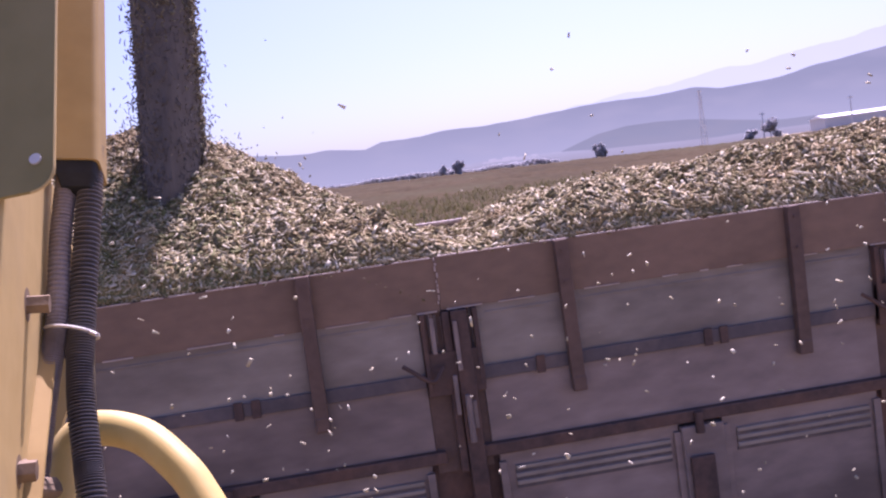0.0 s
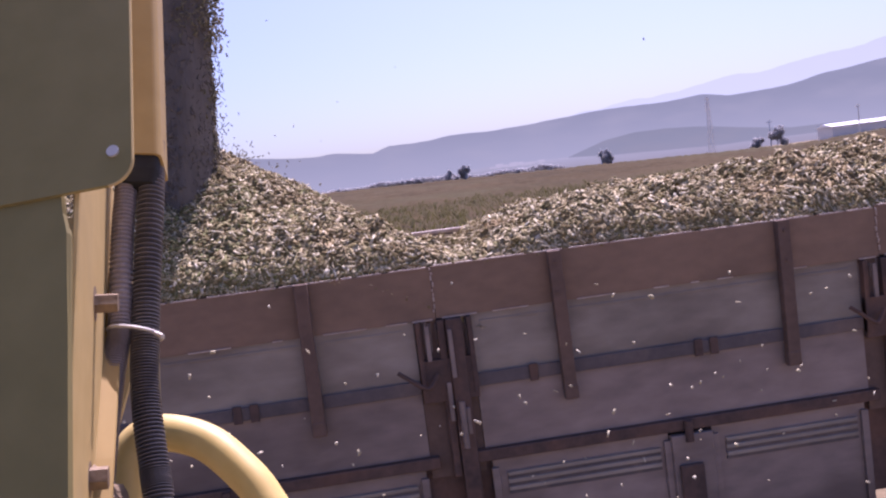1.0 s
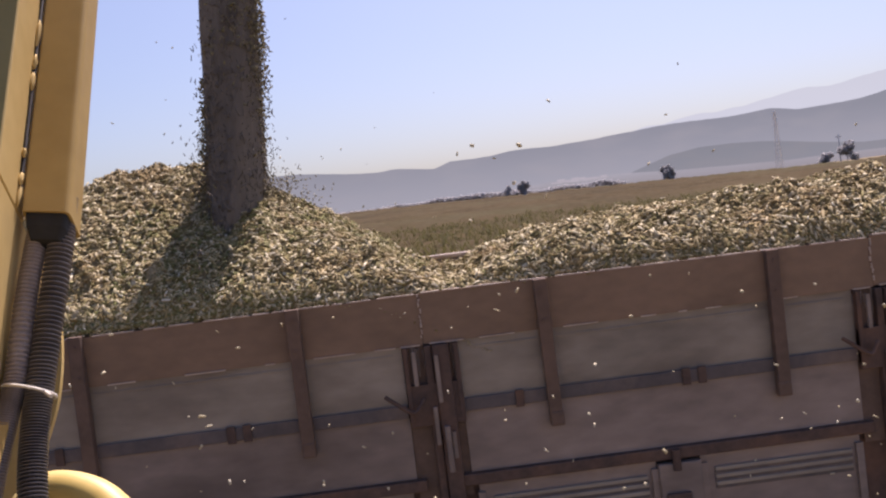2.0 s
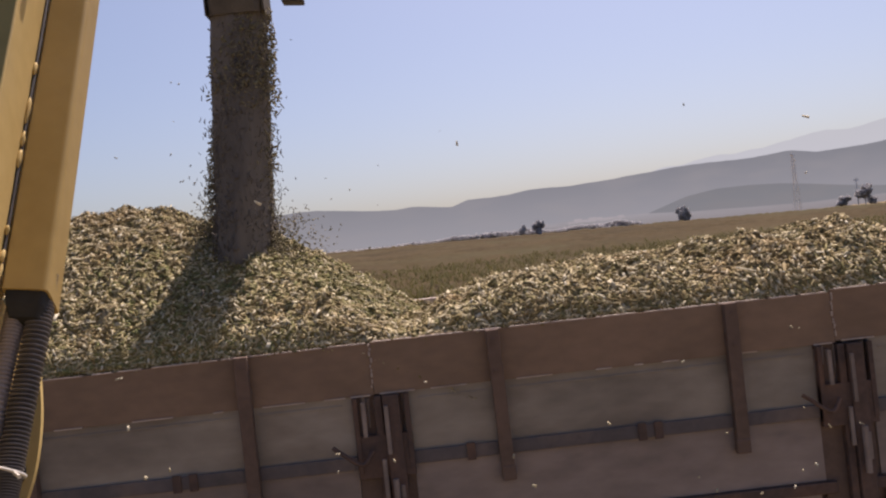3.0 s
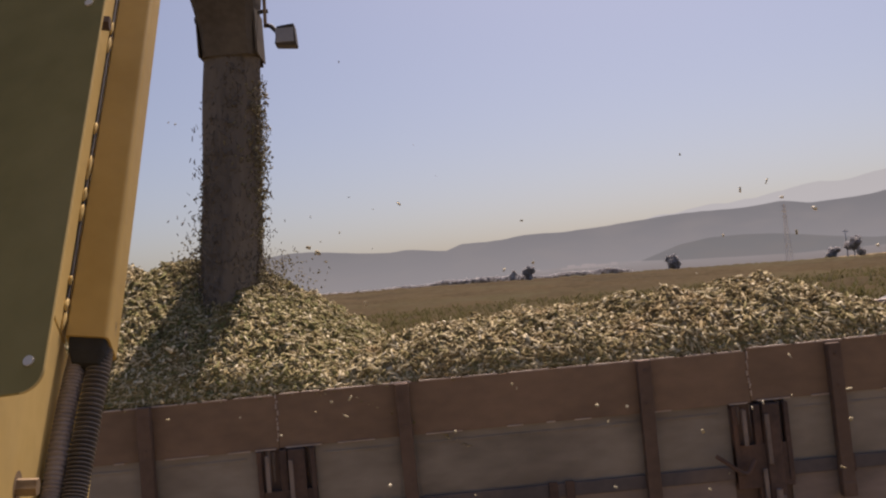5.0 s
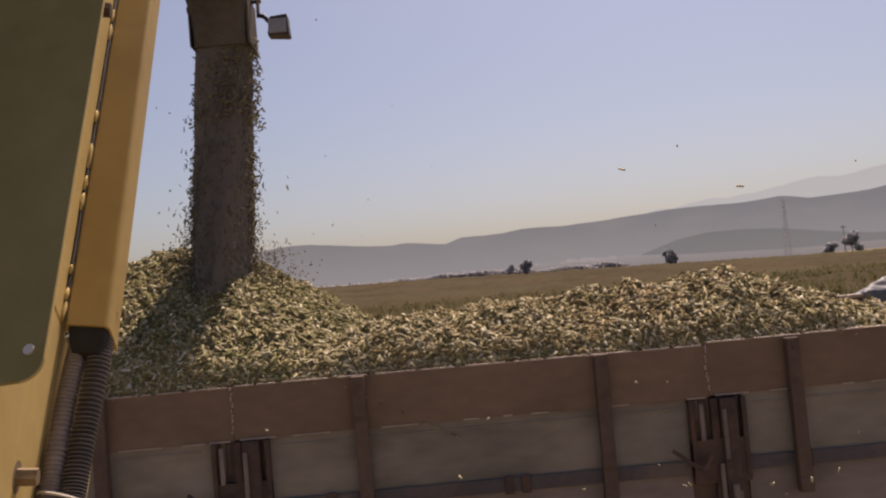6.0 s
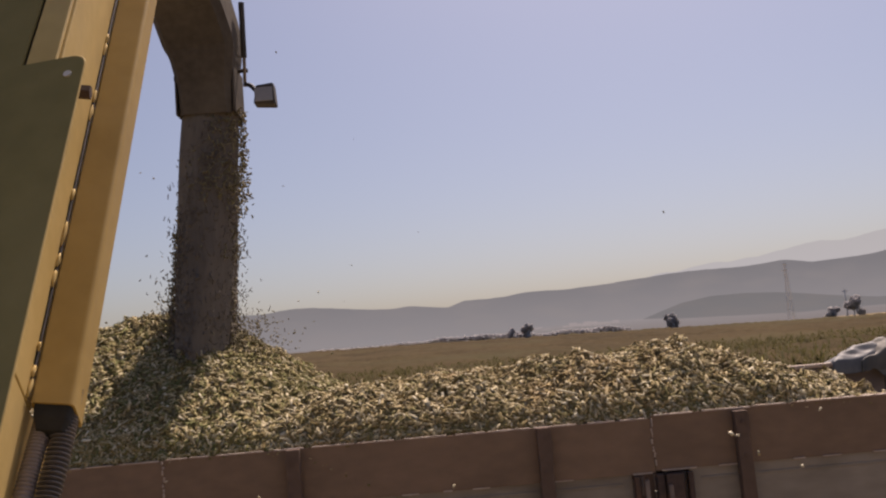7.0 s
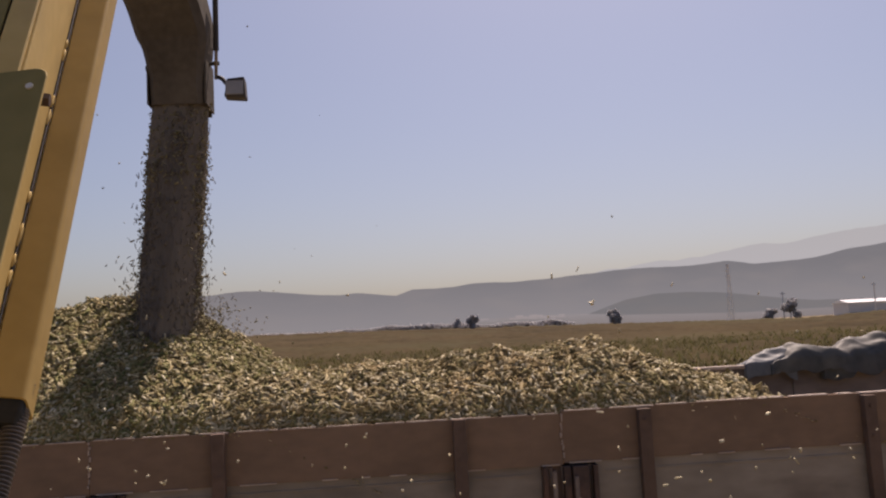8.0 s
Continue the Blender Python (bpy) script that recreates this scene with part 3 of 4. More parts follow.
        for x0, x1 in ((a2 + 0.03, mid - 0.12), (mid + 0.12, b2 - 0.03)):
            skirt = part("skirt_panel", boxes((x0, x1, 0.02, 0.045, 0.95, 1.552)), M_PANEL2, truck, "grimy skirt panel with pressed ribs")
            for k in range(3):
                z = 1.468 - 0.04 * k
                bm = bmesh.new()
                box(bm, x0 + 0.07, x1 - 0.05, 0.004, 0.0195, z - 0.012, z + 0.010, bevel=0.006)
                part("louvre_rib", bm, M_PANEL, skirt)
                # dark strip below each rib, painted for the slot's shade
                part("louvre_slot", boxes((x0 + 0.07, x1 - 0.05, 0.012, 0.0197, z - 0.03, z - 0.014)), M_GAP, skirt, "dark strip painted for the shade in a louvre slot")
            for xs in (x0 - 0.01, x1 - 0.03):
                part("skirt_frame", boxes((xs, xs + 0.04, 0.0, 0.0195, 0.95, 1.51), bevel=0.004), M_PANEL2, skirt)
        brk = part("skirt_bracket", boxes((mid - 0.115, mid + 0.115, -0.02, 0.04, 0.9, 1.535), bevel=0.01), M_PANEL2, truck, "worn mounting bracket")
        part("bracket_clamp", boxes((mid - 0.09, mid + 0.04, -0.045, -0.021, 0.92, 1.38), bevel=0.01), M_STEEL, brk)
        part("bracket_pin", cyl(bmesh.new(), (mid - 0.02, -0.03, 1.50), (mid - 0.02, -0.03, 1.61), 0.022, None, 10), M_STEEL, brk)
    part("inner_liner", boxes((BED0, BED1, 0.052, 0.06, FLOOR_Z, RAIL - 0.02)), M_STEEL, truck, "rusty steel lining sheet")
    # uprights
    for k, x in enumerate(POSTS):
        tilt = (0.0, 0.01, -0.008)[k % 3]
        bm = bmesh.new()
        box(bm, x - 0.034, x + 0.034, -0.05, -0.001, 1.87, RAIL - 0.006, bevel=0.006)
        for v in bm.verts:
            v.co.x += tilt * (RAIL - v.co.z)
        up = part("stake", bm, M_STAKE, truck, "dull brown upright stake")
        part("stake_foot", boxes((x - 0.036 + tilt, x + 0.036 + tilt, -0.055, -0.002, 1.82, 1.90), bevel=0.012), M_STAKE, up)
        for z in (RAIL - 0.06, RAIL - 0.22):
            part("rivet", cyl(bmesh.new(), (x, -0.051, z), (x, -0.058, z), 0.009, None, 8), M_STAKE, up)
    # lock posts with latches and chains of rust at the joints
    for x in JOINTS[1:]:
        col = part("lock_post", boxes((x + 0.04, x + 0.125, -0.035, 0.05, 0.9, RAIL - 0.28), (x - 0.005, x + 0.035, -0.02, 0.05, 1.5, RAIL - 0.28), bevel=0.008), M_STEEL, truck, "rust-streaked lock post")
        part("post_backing", boxes((x - 0.118, x + 0.168, 0.022, 0.034, 1.50, RAIL - 0.28)), M_STAKE, col, "rusty backing sheet")
        bm = bmesh.new()
        for k in range(9):
            sx = x - 0.10 + 0.03 * k + rng.uniform(-0.008, 0.008)
            zt = RAIL - 0.275 - rng.uniform(0.0, 0.05)
            zb = zt - rng.uniform(0.05, 0.26)
            w = rng.uniform(0.006, 0.014)
            vs = [bm.verts.new(c) for c in ((sx - w, 0.021, zt), (sx + w, 0.021, zt), (sx + w * 0.3, 0.021, zb), (sx - w * 0.3, 0.021, zb), (sx, 0.010, zt), (sx, 0.017, zb))]
            for f in ((0, 1, 4), (0, 4, 5, 3), (1, 2, 5, 4), (3, 5, 2), (0, 3, 2, 1)):
                bm.faces.new([vs[i] for i in f])
        tagged(part("dried_mud", bm, M_PANEL2, col, "dried mud running down the sheet"), kind="stuff")
        for xs, ys in ((x - 0.115, -0.03), (x + 0.15, -0.028)):
            part("hinge_strap", boxes((xs, xs + 0.025, ys, 0.01, 1.93, RAIL - 0.28), bevel=0.004), M_STEEL, col)
        part("latch_plate", boxes((x - 0.115, x + 0.175, -0.022, 0.011, 1.90, 2.12), bevel=0.006), M_STEEL, col)
        bm = bmesh.new()
        tube(bm, smooth_line([(x - 0.03, -0.05, 2.05), (x - 0.09, -0.075, 1.99), (x - 0.19, -0.08, 2.06), (x - 0.23, -0.07, 2.09)], 5), 0.011, 8)
        part("latch_handle", bm, M_STEEL, col, "bent steel latch handle")
        for dx, z0, z1 in ((-0.06, 2.12, 2.30), (0.055, 2.02, 2.27), (0.10, 1.72, 1.86), (0.02, 1.80, 2.0)):
            bm = bmesh.new()
            box(bm, x + dx - 0.011, x + dx + 0.011, -0.05, -0.036, z0, z1, bevel=0.004)
            part("lock_rod", bm, M_PANEL2, col, "scuffed pale lock rod")
        part("lock_pin", cyl(bmesh.new(), (x + 0.07, -0.07, 1.66), (x + 0.07, -0.07, 1.90), 0.016, None, 10), M_PANEL2, col)
    # far side, inner face towards the load
    for i, (a, b) in enumerate(zip(ends, ends[1:])):
        part("far_side", boxes((a + 0.005, b - 0.005, BED_W - 0.04, BED_W, FLOOR_Z, RAIL + 0.03)), M_PANEL2, truck, "scuffed far side wall, inner face in shade")
    part("far_rail", boxes((BED0, BED1, BED_W - 0.055, BED_W + 0.02, RAIL + 0.032, RAIL + 0.062), bevel=0.008), M_WORN, truck, "pale worn top rail")
    part("bed_floor", boxes((BED0, BED1, 0.05, BED_W - 0.042, FLOOR_Z - 0.08, FLOOR_Z)), M_STEEL, truck)
    part("tailboard", boxes((BED0 - 0.06, BED0 - 0.002, 0.0, BED_W, FLOOR_Z, RAIL + 0.03)), M_BOARD, truck)
    part("headboard", boxes((BED1 + 0.002, BED1 + 0.06, 0.0, BED_W, FLOOR_Z, RAIL + 0.25)), M_BOARD, truck)
    for y in (0.75, 1.65):
        part("chassis_beam", boxes((BED0 + 0.2, BED1 + 0.6, y - 0.05, y + 0.05, 0.78, FLOOR_Z - 0.082)), M_CHASSIS, truck)
    for x in (-3.1, -1.75, 4.6):
        part("axle", cyl(bmesh.new(), (x, 0.15, 0.52), (x, 2.35, 0.52), 0.07, None, 12), M_CHASSIS, truck)
        for y in (0.09, 2.13):
            bm = bmesh.new()
            r, w = 0.52, 0.27
            prof = [(0.29, 0.02), (0.36, 0.0), (0.46, 0.005), (0.51, 0.03), (r, 0.07), (r, w - 0.07), (0.51, w - 0.03), (0.46, w - 0.005), (0.36, w), (0.29, w - 0.02)]
            seg = 40
            rings = [[bm.verts.new((x + (q - (0.018 if k % 2 and q > 0.5 else 0)) * math.cos(2 * math.pi * k / seg), y + d, 0.52 + (q - (0.018 if k % 2 and q > 0.5 else 0)) * math.sin(2 * math.pi * k / seg))) for k in range(seg)] for q, d in prof]
            for p, q in zip(rings, rings[1:] + rings[:1]):
                for k in range(seg):
                    bm.faces.new((p[k], p[(k + 1) % seg], q[(k + 1) % seg], q[k]))
            wheel = part("tyre", bm, M_TYRE, truck, "dusty black tyre")
            wheel["hub"] = (x, y, 0.52)
            bm = cyl(bmesh.new(), (x, y + 0.05, 0.52), (x, y + w - 0.05, 0.52), 0.295, None, 28)
            cyl(bm, (x, y + 0.01, 0.52), (x, y + w - 0.01, 0.52), 0.12, None, 16)
            part("rim", bm, M_PANEL2, wheel)
    for x in (-2.4,):
        bm = bmesh.new()
        arc = [(x + 1.32 * math.cos(a) * 1.0, 0.62 + 0.66 * math.sin(a)) for a in np.linspace(0.15, math.pi - 0.15, 20)]
        for (xa, za), (xb, zb) in zip(arc, arc[1:]):
            vs = [bm.verts.new(c) for c in ((xa, 0.05, za), (xb, 0.05, zb), (xb, 0.4, zb), (xa, 0.4, za), (xa, 0.05, za + 0.012), (xb, 0.05, zb + 0.012), (xb, 0.4, zb + 0.012), (xa, 0.4, za + 0.012))]
            for f in ((0, 1, 2, 3), (4, 5, 6, 7), (0, 1, 5, 4), (2, 3, 7, 6)):
                bm.faces.new([vs[k] for k in f])
        part("mudguard", bm, M_CHASSIS, truck)
    return truck


def build_tarp():
    """Bunched tarpaulin lying over the far side wall: folded sheets with sags."""
    tarp = tagged(empty("tarpaulin", Matrix.Translation((4.45, BED_W, RAIL + 0.062))), "grey tarpaulin bunched along the truck's far side wall", "tarpaulin")
    w2 = waves(33, 4, 5.0, 0.6)

    def fold(name, x0, x1, height, width, lift, mat, seed, label):
        w = waves(seed, 4, 4.5, 0.62)
        n, m = 110, 26
        bm = bmesh.new()
        rows = []
        for i in range(n + 1):
            f = i / n
            x = x0 + (x1 - x0) * f
            hh = height * (min(1.0, f * 5) ** 0.7) * (0.82 + 0.2 * float(w(x * 0.6, 0.3))) + 0.012
            ring = []
            for k in range(m + 1):
                a = math.pi * (k / m)
                y = -math.cos(a) * width * (1 + 0.15 * float(w(x, 2.0)))
                z = math.sin(a) ** 0.8 * hh if 0 < k < m else -0.06 - 0.05 * abs(float(w(x * 1.5, 7.0)))
                bump = (0.028 * float(w(x * 1.4 + y * 2, y * 2.5)) - 0.018 * abs(float(w2(x * 1.6, y * 3 + x)))) * math.sin(a)
                ring.append(bm.verts.new((x, y, z + bump + lift)))
            rows.append(ring)
        for p, q in zip(rows, rows[1:]):
            for k in range(m):
                bm.faces.new((p[k], p[k + 1], q[k + 1], q[k]))
        for r in (rows[0], rows[-1]):
            bm.faces.new(r)
        return part(name, bm, mat, tarp, label, smooth=True)

    fold("blue_fold", 0.0, 0.42, 0.10, 0.09, 0.0, M_TARPB, 41, "pale blue tarpaulin corner")
    fold("dark_fold", 0.2, 1.35, 0.17, 0.12, 0.0, M_TARP, 42, "dark grey tarpaulin fold")
    fold("grey_fold", 0.64, 2.3, 0.21, 0.15, 0.0, M_TARP, 43, "pale grey sagging tarpaulin fold")
    return tarp


# ---- the load ----
PX = [-4.8, -3.4, -2.8, -2.24, -1.9, -1.51, -1.2, -0.85, -0.5, -0.1, 0.17, 0.4, 0.64, 1.01, 1.4, 1.78, 2.2, 2.42, 2.62, 2.8, 2.95, 3.1, 3.48, 4.05, 4.8, 5.6, 6.9]
PZ = [2.9, 3.1, 3.26, 3.42, 3.53, 3.57, 3.44, 3.22, 2.98, 2.74, 2.61, 2.70, 2.815, 2.86, 2.89, 2.92, 2.895, 2.915, 2.922, 2.912, 2.895, 2.865, 2.77, 2.55, 2.25, 1.9, 1.6]
lump_a, lump_b, lump_c = waves(51, 3, 2.6, 0.6), waves(52, 3, 11.0, 0.65), waves(53, 2, 48.0, 0.7)


def softmin(a, b, k=0.035):
    return -k * np.logaddexp(-a / k, -b / k)


def load_height(x, y):
    x = x + np.where(x > 2.4, 0.32 * np.clip(1 - y / 1.1, 0, 1) * np.clip((x - 2.4) / 0.8, 0, 1), 0)
    p = sum(np.interp(x + d, PX, PZ) for d in (-0.16, -0.08, 0, 0.08, 0.16)) / 5
    near, far = RAIL + 0.001 + 0.66 * (y - 0.03) + 0.065 * (1 - np.exp(-np.clip(y - 0.037, 0, 9) / 0.03)), RAIL + 0.02 + 1.05 * (BED_W - 0.05 - y)
    crest = p - 0.03 - 0.035 * np.clip((x - 0.5) / 0.6, 0, 1) - 0.10 * np.clip((y - 1.4) / 1.0, 0, 1)
    crest = crest + 0.022 * np.exp(-((x - 2.66) ** 2 + (y - 1.2) ** 2) / 0.16) - 0.03 * np.exp(-((x - 2.36) ** 2 + (y - 1.1) ** 2) / 0.03)
    return softmin(softmin(crest, near), far) + 0.032 * (lump_a(x, y) - np.clip(y, 0, 1) * lump_a(x, 1.0)) * np.clip(y * 4, 0, 1) * np.clip((1.15 - y) * 2, 0, 1) + (0.02 * lump_b(x, y) + 0.011 * lump_c(x, y)) * np.clip(y * 6 - 0.3, 0, 1)


def mound_height(x, y):
    """The cone under the stream, in its own x; y and z as the truck's."""
    dx, dy = x, y - 1.40
    r = np.sqrt(np.where(dx > 0, dx * 1.08, dx * 0.75) ** 2 + (0.85 * dy) ** 2 + 0.25)
    cone = 3.715 - 0.68 * r
    near, far = RAIL + 0.004 + 0.66 * (y - 0.03) + 0.068 * (1 - np.exp(-np.clip(y - 0.037, 0, 9) / 0.03)), RAIL + 0.02 + 1.05 * (BED_W - 0.05 - y)
    return softmin(softmin(cone, near), far) + 0.012 * lump_a(x + 3, y) * np.clip(y * 4, 0, 1) + (0.016 * lump_b(x, y) + 0.011 * lump_c(x, y)) * np.clip(y * 6 - 0.3, 0, 1)


def height_normals(fn, x, y):
    e = 0.02
    n = np.stack([(fn(x - e, y) - fn(x + e, y)) / (2 * e), (fn(x, y - e) - fn(x, y + e)) / (2 * e), np.ones_like(x)], -1)
    return n / np.linalg.norm(n, axis=1)[:, None]


def build_load():
    rng = np.random.default_rng(61)
    heap = tagged(new("chopped_maize_heap", grid_mesh("chopped_maize_heap", np.linspace(BED0 + 0.01, BED1 - 0.01, 700), np.linspace(0.037, BED_W - 0.05, 150), load_height, M_SILAGEBED)), "heaped chopped maize silage, pale yellow and green, filling the truck bed", "silage", kind="stuff")
    n = 96000
    x = rng.uniform(-3.4, 5.2, n)
    y = 0.024 + (BED_W - 0.1) * rng.uniform(0, 1, n) ** 1.5
    at = np.stack([x, y, load_height(x, y) + rng.uniform(-0.002, 0.016, n)], -1)
    chips = new("loose_pieces", chip_mesh("loose_pieces", rng, at, (0.037, 0.0098, 0.0026), M_SILAGE, height_normals(load_height, x, y), 0.30))
    chips.parent = heap
    tagged(chips, kind="stuff")
    x, y = x[:4200], y[:4200]
    at = np.stack([x, y, load_height(x, y) + rng.uniform(0.008, 0.026, 4200)], -1)
    chips = new("pale_flakes", chip_mesh("pale_flakes", rng, at, (0.030, 0.010, 0.0025), M_PALE, height_normals(load_height, x, y), 0.5))
    chips.parent = heap
    tagged(chips, "pale flakes of maize pith and husk", kind="stuff")

    xs = np.linspace(-1.7, 1.7, 220)
    me = grid_mesh("fresh_mound", xs, np.linspace(0.04, BED_W - 0.05, 90), mound_height, M_SILAGEBED)
    mound = tagged(new("fresh_maize_mound", me), "fresh cone of chopped maize growing under the falling stream", "silage", kind="stuff")
    n = 50000
    x = rng.uniform(-1.6, 1.65, n)
    y = 0.024 + (BED_W - 0.1) * rng.uniform(0, 1, n) ** 1.4
    at = np.stack([x, y, mound_height(x, y) + rng.uniform(-0.002, 0.018, n)], -1)
    chips = new("loose_pieces", chip_mesh("loose_pieces", rng, at, (0.037, 0.0098, 0.0026), M_FRESH, height_normals(mound_height, x, y), 0.36))
    chips.parent = mound
    tagged(chips, kind="stuff")
    x, y = x[:1300], y[:1300]
    at = np.stack([x, y, mound_height(x, y) + rng.uniform(0.008, 0.028, 1300)], -1)
    chips = new("pale_flakes", chip_mesh("pale_flakes", rng, at, (0.030, 0.010, 0.0025), M_PALE, height_normals(mound_height, x, y), 0.55))
    chips.parent = mound
    tagged(chips, "pale flakes of maize pith and husk", kind="stuff")
    return heap, mound


# ---- the harvester's spout and the stream ----
OUTLET = 4.63          # height of the spout's mouth


def build_spout():
    """Origin at the middle of the mouth."""
    sp = tagged(empty("discharge_spout"), "dark curved discharge spout of the forage harvester, pouring chopped maize", "spout")
    # the boom curves back overhead towards the harvester
    line = smooth_line([(0.0, 0.0, 0.0), (0.0, -0.02, 0.26), (-0.012, -0.10, 0.52), (-0.12, -0.42, 0.86), (-0.5, -1.1, 1.12), (-1.1, -2.2, 1.2), (-1.9, -3.9, 1.15), (-2.6, -5.6, 0.8), (-2.9, -6.3, 0.1), (-3.0, -6.5, -1.2), (-3.0, -6.5, -4.6)], 6)
    bm = bmesh.new()
    rings = []
    for i, c in enumerate(line):
        d = (line[min(i + 1, len(line) - 1)] - line[max(i - 1, 0)]).normalized()
        f = i / (len(line) - 1)
        wx = 0.163 + 0.055 * min(1, max(0.0, f * 8.3 - 0.6))
        wy = 0.15 + 0.05 * min(1, f * 6.7)
        sx = (Vector((1, 0, 0)) - d * d.x).normalized()
        sy = d.cross(sx)
        rings.append([bm.verts.new(c + sx * a * wx + sy * b * wy) for a, b in ((-1, -0.7), (-0.8, -1), (0.8, -1), (1, -0.7), (1, 0.7), (0.8, 1), (-0.8, 1), (-1, 0.7))])
    for p, q in zip(rings, rings[1:]):
        for k in range(8):
            bm.faces.new((p[k], p[(k + 1) % 8], q[(k + 1) % 8], q[k]))
    chute = part("chute", bm, M_SPOUT, sp, "dusty dark sheet-metal chute")
    sol = chute.modifiers.new("thickness", "SOLIDIFY")
    sol.thickness = 0.006
    flap = part("deflector_flap", boxes((-0.166, 0.166, 0.155, 0.17, -0.02, 0.34), bevel=0.004), M_SPOUT, sp)
    for xs in (-0.182, 0.172):
        part("flap_side", boxes((xs, xs + 0.01, -0.13, 0.16, 0.0, 0.3)), M_SPOUT, flap)
    part("hinge_bar", cyl(bmesh.new(), (-0.205, 0.02, 0.30), (0.245, 0.02, 0.30), 0.014, None, 10), M_CHASSIS, sp)
    part("left_rod", cyl(bmesh.new(), (-0.196, 0.0, 0.30), (-0.206, -0.05, 0.62), 0.012, None, 8), M_CHASSIS, sp)
    part("rod_knob", cyl(bmesh.new(), (-0.215, 0.0, 0.27), (-0.178, 0.0, 0.27), 0.022, None, 10), M_CHASSIS, sp)
    cylr = part("flap_cylinder", cyl(bmesh.new(), (0.230, 0.0, 0.38), (0.243, -0.06, 0.72), 0.018, None, 12), M_CHASSIS, sp, "slim hydraulic cylinder")
    part("piston_rod", cyl(bmesh.new(), (0.225, 0.0, 0.19), (0.231, 0.0, 0.40), 0.011, None, 10), M_BOLT, cylr)
    arm = bmesh.new()
    tube(arm, smooth_line([(0.225, 0.0, 0.205), (0.262, -0.01, 0.19), (0.292, -0.015, 0.155)], 5), 0.014, 8)
    lamp = part("lamp_arm", arm, M_CHASSIS, sp)
    bm = bmesh.new()
    box(bm, 0.282, 0.418, -0.055, 0.055, 0.058, 0.182, bevel=0.012)
    for v in bm.verts:
        if v.co.z > 0.13:
            v.co.x = 0.350 + (v.co.x - 0.350) * (0.75 if v.co.x < 0.350 else 0.9)
            v.co.z += 0.1 * (v.co.x - 0.350)
        elif v.co.x > 0.350:
            v.co.z -= 0.01
    part("lamp_housing", bm, M_CHASSIS, lamp, "dark square work lamp")
    part("lamp_lens", boxes((0.292, 0.404, -0.066, -0.056, 0.068, 0.158), bevel=0.003), M_GLASS, lamp)
    return sp


def stream_points(rng, n, z0, z1, ragged=0.16):
    """Places in a falling column: dense core, ragged edges that loosen on the way down."""
    z = rng.uniform(z0, z1, n)
    f = np.clip((OUTLET - z) / 1.5, 0, 1.2)
    core = 0.168 + 0.015 * f
    a = rng.uniform(0, 6.283, n)
    r = core * np.sqrt(rng.uniform(0, 1, n))
    loose = rng.uniform(0, 1, n) < ragged
    r = np.where(loose, core * (0.94 + np.abs(rng.normal(size=n)) * (0.07 + 0.55 * f ** 1.5)), r)
    # y spread added with the fall, to broaden the shadow it casts
    x, y = r * np.cos(a), (0.8 + 1.8 * np.minimum(f, 1)) * r * np.sin(a)
    return np.stack([x + LEAN * (z - OUTLET), y, z - OUTLET], -1)


LEAN = 0.075


def build_stream():
    """Origin at the mouth: a steady column of pieces, and clumps that run down it."""
    rng = np.random.default_rng(71)
    at = stream_points(rng, 20000, 2.86, OUTLET + 0.12, 0.05)
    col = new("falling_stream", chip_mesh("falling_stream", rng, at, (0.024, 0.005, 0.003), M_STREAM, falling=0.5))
    tagged(col, "dense dark stream of chopped maize falling from the spout", "stream", kind="stuff")
    bm = bmesh.new()
    w = waves(77, 3, 9.0, 0.6)
    line = [Vector((LEAN * z, 0, z)) for z in np.linspace(0.1, 2.80 - OUTLET, 48)]
    tube(bm, line, 0.166, 28)
    for v in bm.verts:
        a = math.atan2(v.co.y, v.co.x - LEAN * v.co.z)
        k = 1 + 0.05 * float(w(a * 0.6, v.co.z * 0.25))
        v.co.x = LEAN * v.co.z + (v.co.x - LEAN * v.co.z) * k
        # core stretched in y likewise, shaped for a wider cast shadow
        v.co.y *= (0.8 + 1.8 * min(max(-v.co.z / 1.5, 0), 1)) * k
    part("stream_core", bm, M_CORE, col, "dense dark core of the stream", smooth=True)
    n = 5200
    a, r, h = rng.uniform(0, 6.283, n), 0.12 + 0.21 * np.abs(rng.normal(size=n)), np.abs(rng.normal(size=n))
    at = np.stack([r * np.cos(a) - 0.10 + LEAN * (3.3 - OUTLET), 0.9 * r * np.sin(a), 3.14 + 0.55 * 0.9 * r * np.sin(a) - OUTLET + 0.15 * h * np.clip(1.4 - r / 0.4, 0.15, 1.2)], -1)
    splash = new("splash_pieces", chip_mesh("splash_pieces", rng, at, (0.014, 0.008, 0.003), M_FALLING))
    splash.parent = col
    tagged(splash, "bits of chopped maize bouncing where the stream lands", kind="stuff")
    clumps = []
    for k in range(8):
        z1 = OUTLET + 0.05
        at = stream_points(rng, 900, z1 - 0.55, z1, 0.75)
        c = new("falling_clump", chip_mesh("falling_clump", rng, at, (0.020, 0.009, 0.004), M_FALLING))
        tagged(c, "ragged clump of chopped maize dropping along the stream", "stream", group="falling clumps", kind="stuff")
        clumps.append(c)
    return col, clumps


